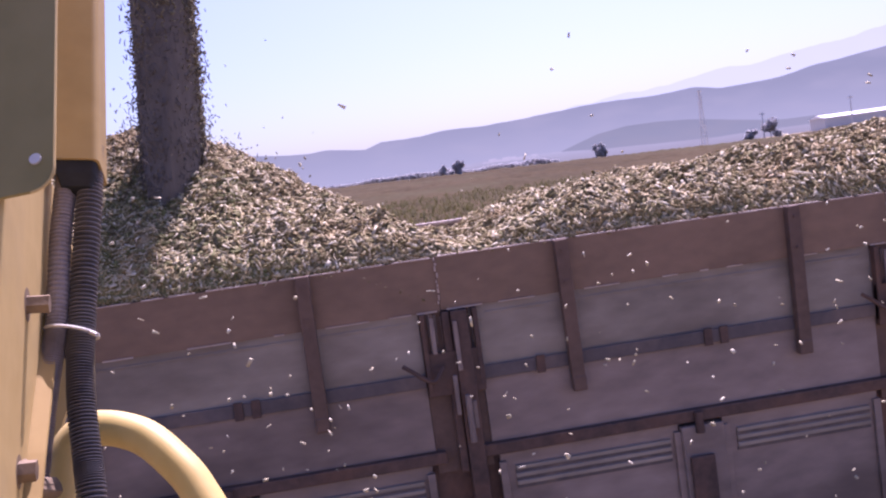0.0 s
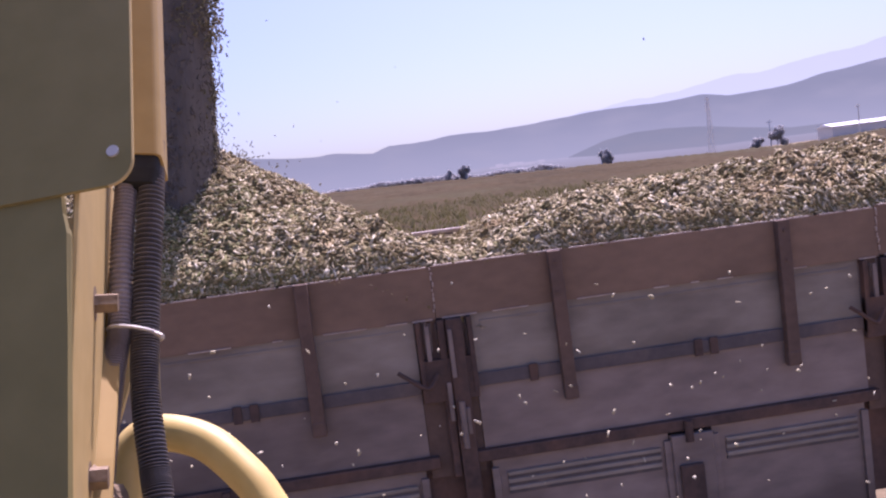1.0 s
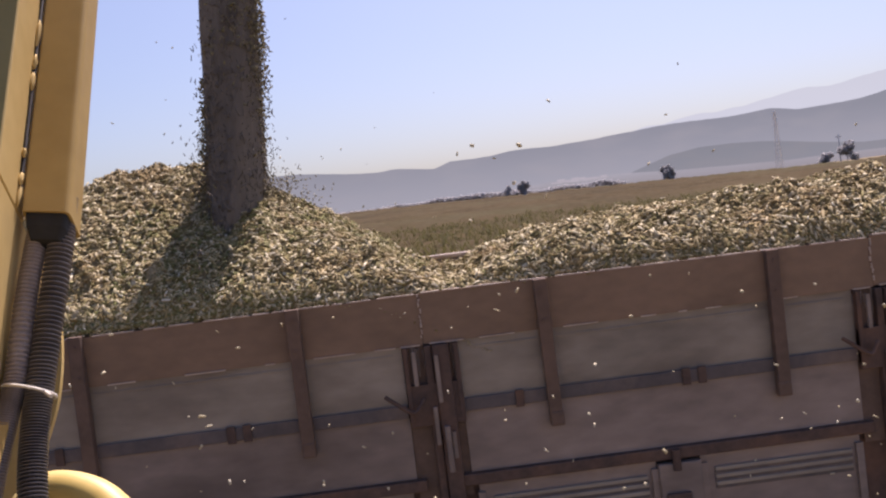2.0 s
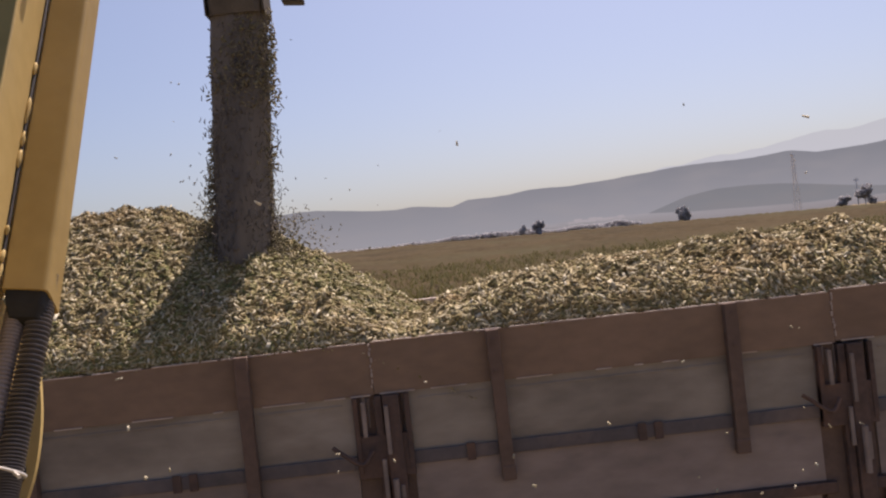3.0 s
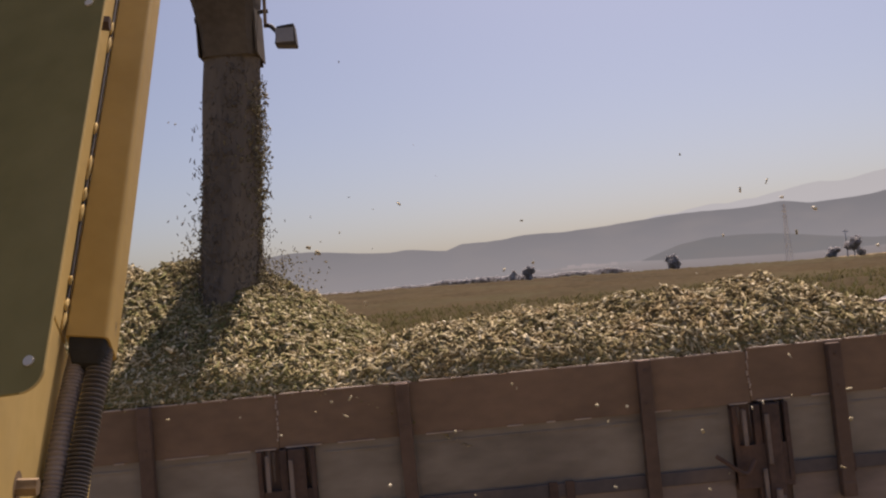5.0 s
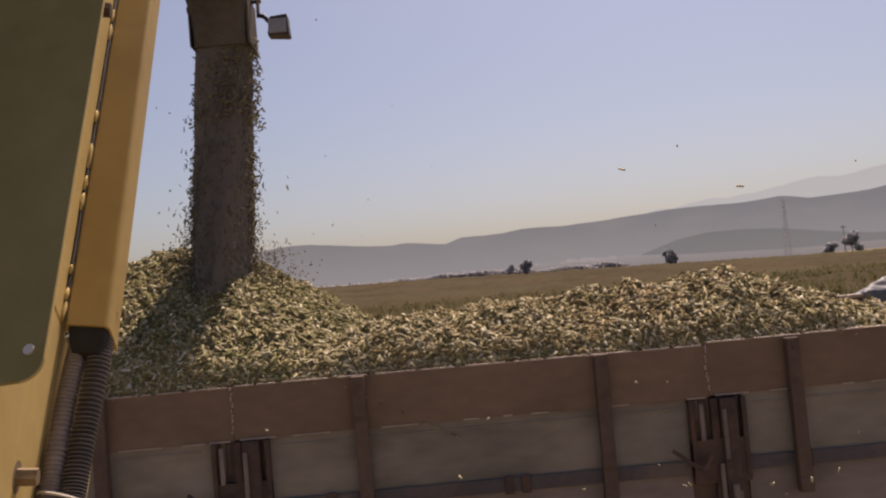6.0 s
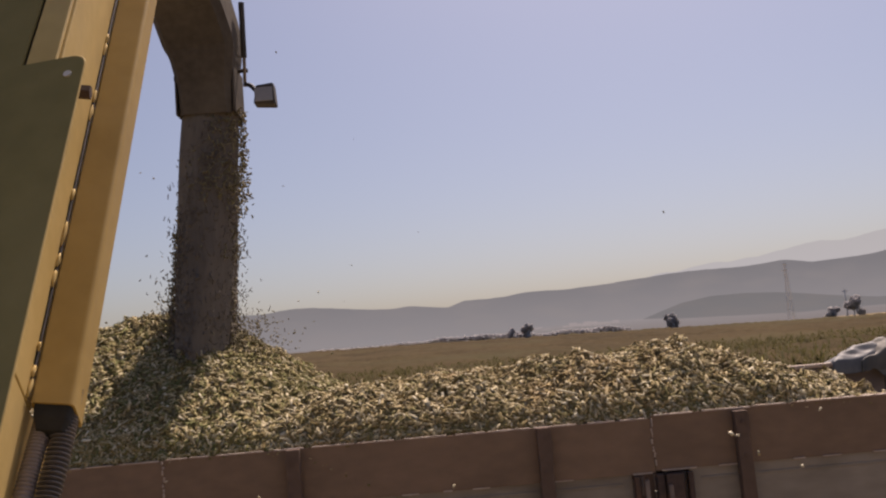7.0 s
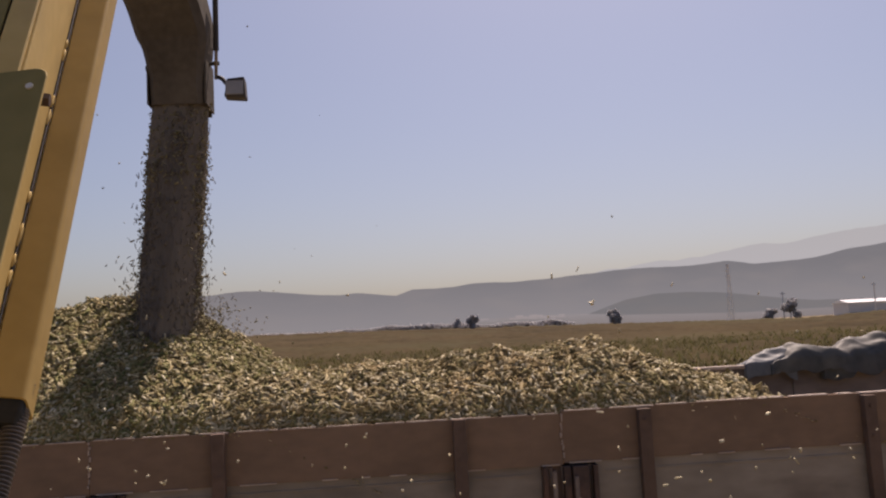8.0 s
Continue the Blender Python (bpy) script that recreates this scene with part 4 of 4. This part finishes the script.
def build_drift():
    """Loose pieces that drift down between the harvester and the truck, and a few in the air beyond."""
    rng = np.random.default_rng(81)
    sets = []
    for k in range(7):
        n = 64
        at = np.stack([rng.uniform(-2.6, 3.6, n), rng.uniform(-1.6, -0.12, n), rng.uniform(1.2, 2.7, n)], -1)
        c = new("drifting_pieces", chip_mesh("drifting_pieces", rng, at, (0.015, 0.009, 0.0045), M_PALE))
        tagged(c, "pale bits of chopped maize drifting down beside the truck", "chaff", group="drifting chaff", kind="stuff")
        sets.append(c)
    for k in range(3):
        n = 10
        at = np.stack([rng.uniform(-2.4, 2.2, n), rng.uniform(0.4, 2.0, n), 3.0 + 1.9 * rng.uniform(0, 1, n) ** 1.8], -1)
        at[:, 0] = np.where(rng.uniform(0, 1, n) < 0.7, -0.9 + rng.normal(size=n) * 0.5, at[:, 0])
        c = new("airborne_pieces", chip_mesh("airborne_pieces", rng, at, (0.013, 0.008, 0.004), M_FALLING))
        tagged(c, "dark bits of chopped maize thrown into the air round the stream", "chaff", group="airborne chaff", kind="stuff")
        sets.append(c)
    return sets


# ---- the harvester's cab corner, beside the camera ----
def build_cab_corner():
    """Origin at the tube's lower corner; z runs up the tube, y away from the camera."""
    cab = tagged(empty("harvester_cab_corner"), "yellow steel cab corner of a forage harvester with ribbed hoses", "harvester")
    lean = lambda z: -0.016 * max(z, 0.0)
    # rectangular tube, open below
    bm = bmesh.new()
    corner = [Vector((0.003, -0.0475)), Vector((-0.005, -0.005)), Vector((-0.060, -0.020)), Vector((-0.052, -0.0625))]
    rad = (0.008, 0.004, 0.006, 0.003)
    prof = []
    for k in range(4):
        p, c, q = corner[k - 1], corner[k], corner[(k + 1) % 4]
        a, b = c + (p - c).normalized() * rad[k], c + (q - c).normalized() * rad[k]
        for f in (0.0, 0.2, 0.4, 0.6, 0.8, 1.0):
            prof.append(a.lerp(c, f).lerp(c.lerp(b, f), f))
    centre = sum(corner, Vector((0, 0))) / 4
    inner = [centre + (v - centre) * 0.88 for v in prof]
    cut = lambda y: -0.32 * (y + 0.011)
    zs = [0.0, 0.05, 0.25, 0.6, 1.0, 1.6]
    ring = lambda line, z: [bm.verts.new((v.x + lean(z), v.y, z + cut(v.y) * (1 - z / 1.6))) for v in line]
    out, inn = [ring(prof, z) for z in zs], [ring(inner, z) for z in zs]
    n = len(prof)
    for rings, flip in ((out, False), (inn, True)):
        for p, q in zip(rings, rings[1:]):
            for k in range(n):
                f = (p[k], p[(k + 1) % n], q[(k + 1) % n], q[k])
                bm.faces.new(f[::-1] if flip else f)
    for k in range(n):
        bm.faces.new((out[0][k], inn[0][k], inn[0][(k + 1) % n], out[0][(k + 1) % n]))
        bm.faces.new((out[-1][k], out[-1][(k + 1) % n], inn[-1][(k + 1) % n], inn[-1][k]))
    tube_ob = part("rectangular_tube", bm, M_YELLOW, cab, "ochre yellow rectangular steel tube")
    # black plug tapering out of the tube's end, painted for its shaded opening
    bm = bmesh.new()
    rows = []
    for z, k in ((0.05, 0.84), (-0.004, 0.86), (-0.018, 0.82), (-0.030, 0.62)):
        rows.append([bm.verts.new((centre.x + (v.x - centre.x) * k, centre.y + (v.y - centre.y) * k, z + cut(v.y) * (1 if z > -0.02 else 0.6))) for v in prof])
    for p, q in zip(rows, rows[1:]):
        for k in range(n):
            bm.faces.new((p[k], p[(k + 1) % n], q[(k + 1) % n], q[k]))
    bm.faces.new(rows[0])
    bm.faces.new(rows[-1][::-1])
    part("rubber_grommet", bm, M_BLACK, tube_ob, "black plug for the shade in the open tube end")

    def slab(name, outline, origin, along, thick, mat, parent, label="", bevel=0.0012):
        """A plate in the upright plane through origin that runs along; outline holds (distance, height)."""
        d = Vector((*along, 0)).normalized()
        nn = Vector((d.y, -d.x, 0)) * thick
        o = Vector((*origin, 0))
        bm = bmesh.new()
        fr = [bm.verts.new(o + d * u + Vector((lean(z), 0, z))) for u, z in outline]
        bk = [bm.verts.new(o + d * u + nn + Vector((lean(z), 0, z))) for u, z in outline]
        bm.faces.new(fr)
        bm.faces.new(bk[::-1])
        for k in range(len(outline)):
            bm.faces.new((fr[k], fr[(k + 1) % len(outline)], bk[(k + 1) % len(outline)], bk[k]))
        bmesh.ops.bevel(bm, geom=list(bm.edges), offset=bevel, segments=1, affect="EDGES")
        return part(name, bm, mat, parent, label)

    # side wall from the seam beside the tube towards the camera; below the tube its back edge slopes
    W0, WD = Vector((-0.063, -0.066)), Vector((0.066, -0.184)).normalized()
    slab("side_wall", [(-0.035, 0.02), (0.197, 0.02), (0.197, 1.5), (-0.035, 1.5)], W0, WD, -0.006, M_CREAM, cab, "pale dusty yellow side wall")
    slab("lower_side_wall", [(-0.088, 0.0165), (-0.060, -0.087), (-0.022, -0.217), (0.030, -0.363), (0.06, -0.46), (0.06, -3.2), (0.194, -3.2), (0.194, 0.0165)], W0, WD, -0.006, M_CREAM, cab, "pale dusty yellow lower side wall")
    # return flange in the darker yellow copy, for the brown of its shaded face
    edge = [(-0.088, 0.0165), (-0.060, -0.087), (-0.022, -0.217), (0.030, -0.363), (0.06, -0.46)]
    bm = bmesh.new()
    rows = []
    for u, z in edge:
        p = W0 + WD * (u - 0.003)
        rows.append([bm.verts.new((p.x + dx, p.y + dy, z)) for dx, dy in ((0.001, 0.0), (0.020, 0.010), (0.020, 0.013), (0.001, 0.003))])
    for p, q in zip(rows, rows[1:]):
        for k in range(4):
            bm.faces.new((p[k], p[(k + 1) % 4], q[(k + 1) % 4], q[k]))
    bm.faces.new(rows[0])
    bm.faces.new(rows[-1][::-1])
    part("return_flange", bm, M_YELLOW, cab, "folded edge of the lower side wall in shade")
    # front faces turned to the camera: shade painted olive, the lit flange pale
    slab("front_panel", [(-0.42, -3.25), (0.018, -3.25), (0.0155, -0.46), (0.0085, -0.30), (0.0065, -0.205), (-0.004, -0.185), (-0.004, -0.160), (-0.004, 0.40), (-0.42, 0.40)], (0, -0.2525), (1, 0), 0.008, M_OLIVE_SHADE, cab, "yellow front panel with its shade painted olive", 0.003)
    slab("upper_front_panel", [(-0.42, 0.4015), (-0.048, 0.4015), (-0.036, 1.5), (-0.42, 1.5)], (0, -0.2525), (1, 0), 0.006, M_OLIVE_SHADE, cab, "yellow upper panel with its shade painted olive", 0.002)
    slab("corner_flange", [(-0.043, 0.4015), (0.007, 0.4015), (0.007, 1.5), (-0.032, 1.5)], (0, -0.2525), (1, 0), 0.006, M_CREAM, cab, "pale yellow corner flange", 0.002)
    # dark backing added behind the slit, where only shade belongs
    slab("inner_panel", [(-0.42, 0.3), (-0.010, 0.3), (-0.010, 1.5), (-0.42, 1.5)], (0, -0.243), (1, 0), 0.004, M_CHASSIS, cab, "dark backing added for the shade in the open slit")
    # cover plate with rounded corners, shade painted olive, and a hole at either end
    x0, x1, z0, z1, r = -0.42, 0.064, -0.168, 0.460, 0.022
    pts = []
    for cx, cz, a0 in ((x1 - r, z0 + r, -90), (x1 - r - 0.006, z1 - r, 0), (x0 + r, z1 - r, 90), (x0 + r, z0 + r, 180)):
        for k in range(7):
            a = radians(a0 + 15 * k)
            pts.append((cx + r * math.cos(a), cz + r * math.sin(a)))
    plate = slab("cover_plate", pts, (0, -0.265), (1, 0), -0.004, M_OLIVE_SHADE, cab, "yellow cover plate with rounded corners, its shade painted olive", 0.0008)
    # plate's thickness edge, drawn in the lit yellow tone
    rim = [(u, z) for u, z in pts[:14]]
    bm = bmesh.new()
    tube(bm, [Vector((u + lean(z) + 0.0006, -0.2635, z)) for u, z in rim], 0.0016, 6)
    part("plate_rim", bm, M_CREAM, plate, "pale rim along the edge of the plate")
    for hx, z in ((0.047, -0.133), (0.0365, 0.421)):
        part("plate_hole", cyl(bmesh.new(), (hx + lean(z), -0.2672, z), (hx + lean(z), -0.2645, z), 0.0058, None, 16), M_TIE, plate, "small bright hole")
    # bolts on the side wall
    nrm = Vector((0.184, 0.066, 0)).normalized()
    for u, z, rw, rb, ln in ((0.066, -0.213, 0.0185, 0.0105, 0.028), (0.066, -0.392, 0.017, 0.011, 0.022), (0.092, 0.522, 0.0, 0.0115, 0.026)):
        p = Vector((*(W0 + WD * u), z)) + Vector((lean(z), 0, 0))
        bolt = part("bolt_head", cyl(bmesh.new(), p, p + nrm * ln, rb, None, 6), M_BOLT if rw else M_STEEL, cab, "dusty hexagon bolt head")
        if rw:
            part("washer", cyl(bmesh.new(), p - nrm * 0.001, p + nrm * 0.006, rw, None, 18), M_BOLT, bolt)
    # bracket beyond the hoses, with a rounded edge and two holes
    bm = bmesh.new()
    prof2 = smooth_line([(-0.150, 0.155, 0.075), (-0.133, 0.155, 0.0), (-0.119, 0.155, -0.075), (-0.117, 0.155, -0.148), (-0.129, 0.155, -0.2097), (-0.150, 0.155, -0.275), (-0.185, 0.155, -0.34)], 4)
    outline = prof2 + [Vector((-0.27, 0.155, -0.34)), Vector((-0.27, 0.155, 0.075))]
    fr = [bm.verts.new(v) for v in outline]
    bk = [bm.verts.new(v + Vector((0, 0.006, 0))) for v in outline]
    bm.faces.new(fr)
    bm.faces.new(bk[::-1])
    for k in range(len(outline)):
        bm.faces.new((fr[k], fr[(k + 1) % len(outline)], bk[(k + 1) % len(outline)], bk[k]))
    bracket = part("bracket_plate", bm, M_CREAM, cab, "pale yellow bracket plate with two holes")
    # black discs painted for the shade in the two holes
    for x, z in ((-0.136, -0.150), (-0.157, -0.158)):
        hole = cyl(bmesh.new(), (0, -0.0015, 0), (0, 0.001, 0), 0.0085, None, 16)
        for v in hole.verts:
            v.co = Vector((x + v.co.x * 0.75, 0.1545 + v.co.y, z + v.co.z * 1.6))
        part("bracket_hole", hole, M_BLACK, bracket, "black disc for the shade in a slotted hole")
    # dark rod painted in for the seam's shadow, and weld beads beside the tube
    rngw = random.Random(5)
    seam = lambda z: (-0.0545 + lean(z), -0.0655)
    part("shadow_seam", cyl(bmesh.new(), (*seam(0.03), 0.03), (*seam(1.45), 1.45), 0.0024, None, 6), M_CHASSIS, tube_ob, "dark rod for the shadow of the open seam beside the tube")
    for zc, hh in ((0.035, 0.012), (0.06, 0.008), (0.10, 0.006), (0.215, 0.013), (0.249, 0.011), (0.30, 0.020), (0.379, 0.010), (0.565, 0.016), (0.605, 0.012), (0.73, 0.014), (0.76, 0.010), (0.95, 0.014)):
        q = seam(zc)
        bm = bmesh.new()
        bmesh.ops.create_icosphere(bm, subdivisions=2, radius=1.0, matrix=Matrix.Translation((q[0] + 0.001, q[1] - 0.002, zc)) @ Matrix.Diagonal((0.0030, 0.0034, hh * 1.25, 1)))
        for v in bm.verts:
            v.co += Vector((rngw.uniform(-1, 1), rngw.uniform(-1, 1), rngw.uniform(-1, 1))) * 0.0009
        part("weld_bead", bm, M_CREAM, tube_ob, smooth=True)
    # ribbed hoses out of the tube
    def hose(name, pts, r, mat, pitch, label, depth=0.74):
        length = sum((Vector(b) - Vector(a)).length for a, b in zip(pts, pts[1:]))
        steps = max(2, int(length / pitch * 5 / (len(pts) - 1)))
        line = smooth_line(pts, steps)
        return part(name, tube(bmesh.new(), line, lambda i: r * (1.0, 1.0, 0.5 + 0.5 * depth, depth, 0.45 + 0.45 * depth)[i % 5], 20), mat, cab, label, smooth=False)

    hose("ribbed_hose", [(-0.017, -0.028, 0.045), (-0.018, -0.026, -0.018), (-0.0225, -0.025, -0.112), (-0.0255, -0.025, -0.193), (-0.0265, -0.025, -0.248), (-0.0240, -0.025, -0.302), (-0.0157, -0.025, -0.366), (-0.011, -0.025, -0.404), (0.0, -0.02, -0.55), (0.0, -0.01, -1.0)], 0.0160, M_HOSE, 0.0078, "dark ribbed plastic conduit", 0.62)
    hose("grey_hose", [(-0.041, -0.040, 0.045), (-0.0445, -0.036, -0.006), (-0.0500, -0.035, -0.090), (-0.0510, -0.035, -0.195), (-0.0555, -0.035, -0.2365), (-0.0612, -0.035, -0.2892), (-0.0660, -0.035, -0.3465), (-0.0690, -0.035, -0.385), (-0.09, -0.03, -0.55), (-0.12, -0.02, -0.9)], 0.0132, M_SLEEVE, 0.0060, "grey dusty ribbed hose", 0.82)
    bm = bmesh.new()
    ringp = [Vector((-0.036 + 0.0305 * math.cos(a), -0.029 + 0.024 * math.sin(a), -0.210 - 0.008 * math.cos(a))) for a in np.linspace(0, 2 * math.pi, 29)]
    tube(bm, ringp, 0.0021, 6)
    cyl(bm, (-0.008, -0.040, -0.219), (0.003, -0.046, -0.227), 0.0026, None, 6)
    part("cable_tie", bm, M_TIE, cab, "pale cable tie round both hoses")
    # thick yellow handrail hooping away below
    bm = bmesh.new()
    tube(bm, smooth_line([(-0.086, 0.06, -0.75), (-0.086, 0.06, -0.45), (-0.086, 0.06, -0.345), (-0.073, 0.06, -0.308), (-0.040, 0.06, -0.3016), (0.0093, 0.06, -0.3213), (0.0496, 0.06, -0.361), (0.0752, 0.06, -0.3975), (0.102, 0.06, -0.46), (0.112, 0.06, -0.56), (0.112, 0.06, -0.9)], 8), 0.0215, 20)
    part("handrail", bm, M_RAIL, cab, "thick yellow tubular handrail", smooth=True)
    # dust-caked clamp that holds the grey hose
    bm = bmesh.new()
    cyl(bm, (-0.062, -0.075, -0.392), (-0.052, -0.030, -0.388), 0.011, 0.013, 10)
    bmesh.ops.create_icosphere(bm, subdivisions=2, radius=1.0, matrix=Matrix.Translation((-0.050, -0.105, -0.381)) @ Matrix.Diagonal((0.016, 0.022, 0.010, 1)))
    for v in bm.verts:
        v.co += Vector((rngw.uniform(-1, 1), rngw.uniform(-1, 1), rngw.uniform(-1, 1))) * 0.002
    part("hose_clamp", bm, M_BOLT, cab, "dust-caked hose clamp")
    return cab


# ---- motions ----
CAB_WAY = [
    (0.00, -0.680, -3.101, 3.006),
    (0.50, -0.667, -3.158, 3.020),
    (1.00, -0.557, -3.252, 3.029),
    (2.50, -0.268, -3.405, 3.015),
    (3.00, -0.107, -3.336, 2.992),
    (3.50, 0.018, -3.328, 2.972),
    (4.00, 0.125, -3.285, 2.968),
    (4.50, 0.257, -3.227, 2.977),
    (6.00, 0.594, -3.199, 2.951),
    (6.50, 0.734, -3.142, 2.956),
    (7.00, 0.854, -3.123, 2.943),
    (7.50, 0.883, -3.209, 2.944),
    (8.00, 0.947, -3.219, 2.932),
]
STREAM_WAY = [(0.0, -1.345), (0.5, -1.350), (1.0, -1.29), (1.75, -1.115), (2.5, -0.915), (3.0, -0.772), (3.5, -0.668), (4.0, -0.572), (4.5, -0.465), (5.25, -0.335), (6.0, -0.210), (6.5, -0.105), (7.0, -0.010), (7.5, 0.075), (8.0, 0.175)]
MOUND_WAY = [(0.0, -1.44), (1.0, -1.39), (2.5, -1.21), (3.5, -1.01), (4.5, -0.78), (6.5, -0.44), (7.0, -0.37), (8.0, -0.19)]
MOUTH_Y = 1.02


def foot(t):
    return float(np.interp(t, [r[0] for r in STREAM_WAY], [r[1] for r in STREAM_WAY]))


def mouth(t):
    return foot(t) + LEAN * (OUTLET - 3.3)


def motions():
    walk(cab_corner, [(t, ahead(t, pose(x, y, z, -30, -3.5, -7.15))) for t, x, y, z in CAB_WAY])
    way = [(t, ahead(t, pose(mouth(t), MOUTH_Y, OUTLET - float(np.interp(t, (0, 5, 8), (0.0, 0.012, 0.065)))))) for t, _ in STREAM_WAY]
    walk(spout, way)
    walk(stream, way)
    walk(mound, [(t, ahead(t, pose(x, 0, 0))) for t, x in MOUND_WAY])
    for thing in (truck, heap, tarp):
        at = thing.matrix_basis.copy()
        walk(thing, [(t, ahead(t, at)) for t in (0.0, 2.0, 4.0, 6.0, 8.0)])
    # the wheels roll with the truck's way
    for wheel in [c for c in truck.children if c.name.startswith("tyre")]:
        x, y, z = wheel["hub"]
        walk(wheel, [(t, pose(x, y, z, 0, math.degrees(SPEED * t / 0.52), 0) @ Matrix.Translation((-x, -y, -z))) for t in (0.0, 1.0, 2.0, 3.0, 4.0, 5.0, 6.0, 7.0, 8.0)])
    # clumps run from the mouth into the mound, again and again
    period, step = 0.6, 1 / FPS
    for k, c in enumerate(clumps):
        rows, t = [], 0.0
        phase = k / len(clumps)
        stamps = {0.0, 8.0}
        first = -phase * period
        cycle = first
        while cycle < 8.0:
            stamps |= {round(cycle * FPS) / FPS, round((cycle + period) * FPS) / FPS - step, round((cycle + period / 2) * FPS) / FPS}
            cycle += period
        for t in sorted(s for s in stamps if 0 <= s <= 8.0):
            f = ((t - first) / period + 1e-6) % 1.0
            drop = 1.25 * f * (0.55 + 0.45 * f)
            rows.append((t, ahead(t, pose(mouth(t) - LEAN * drop, MOUTH_Y, OUTLET - drop))))
        walk(c, rows)
    # loose pieces drift down and start again
    for k, c in enumerate(drift):
        rows = []
        period, fall = (1.5, 1.6) if k < 7 else (1.2, 0.9)
        first = -period * ((k * 0.37) % 1.0)
        stamps = {0.0, 8.0}
        cycle = first
        while cycle < 8.0:
            stamps |= {round(cycle * FPS) / FPS, round((cycle + period) * FPS) / FPS - step}
            cycle += period
        for t in sorted(s for s in stamps if 0 <= s <= 8.0):
            f = ((t - first) / period + 1e-6) % 1.0
            x = (0.35 * f if k < 7 else 0.25 * f + foot(t) + 1.0)
            rows.append((t, ahead(t, pose(x, 0, fall * (0.5 - f)))))
        walk(c, rows)


build_land()
build_distance()
build_far_things()
truck = build_truck()
tarp = build_tarp()
heap, mound = build_load()
spout = build_spout()
stream, clumps = build_stream()
drift = build_drift()
cab_corner = build_cab_corner()
motions()
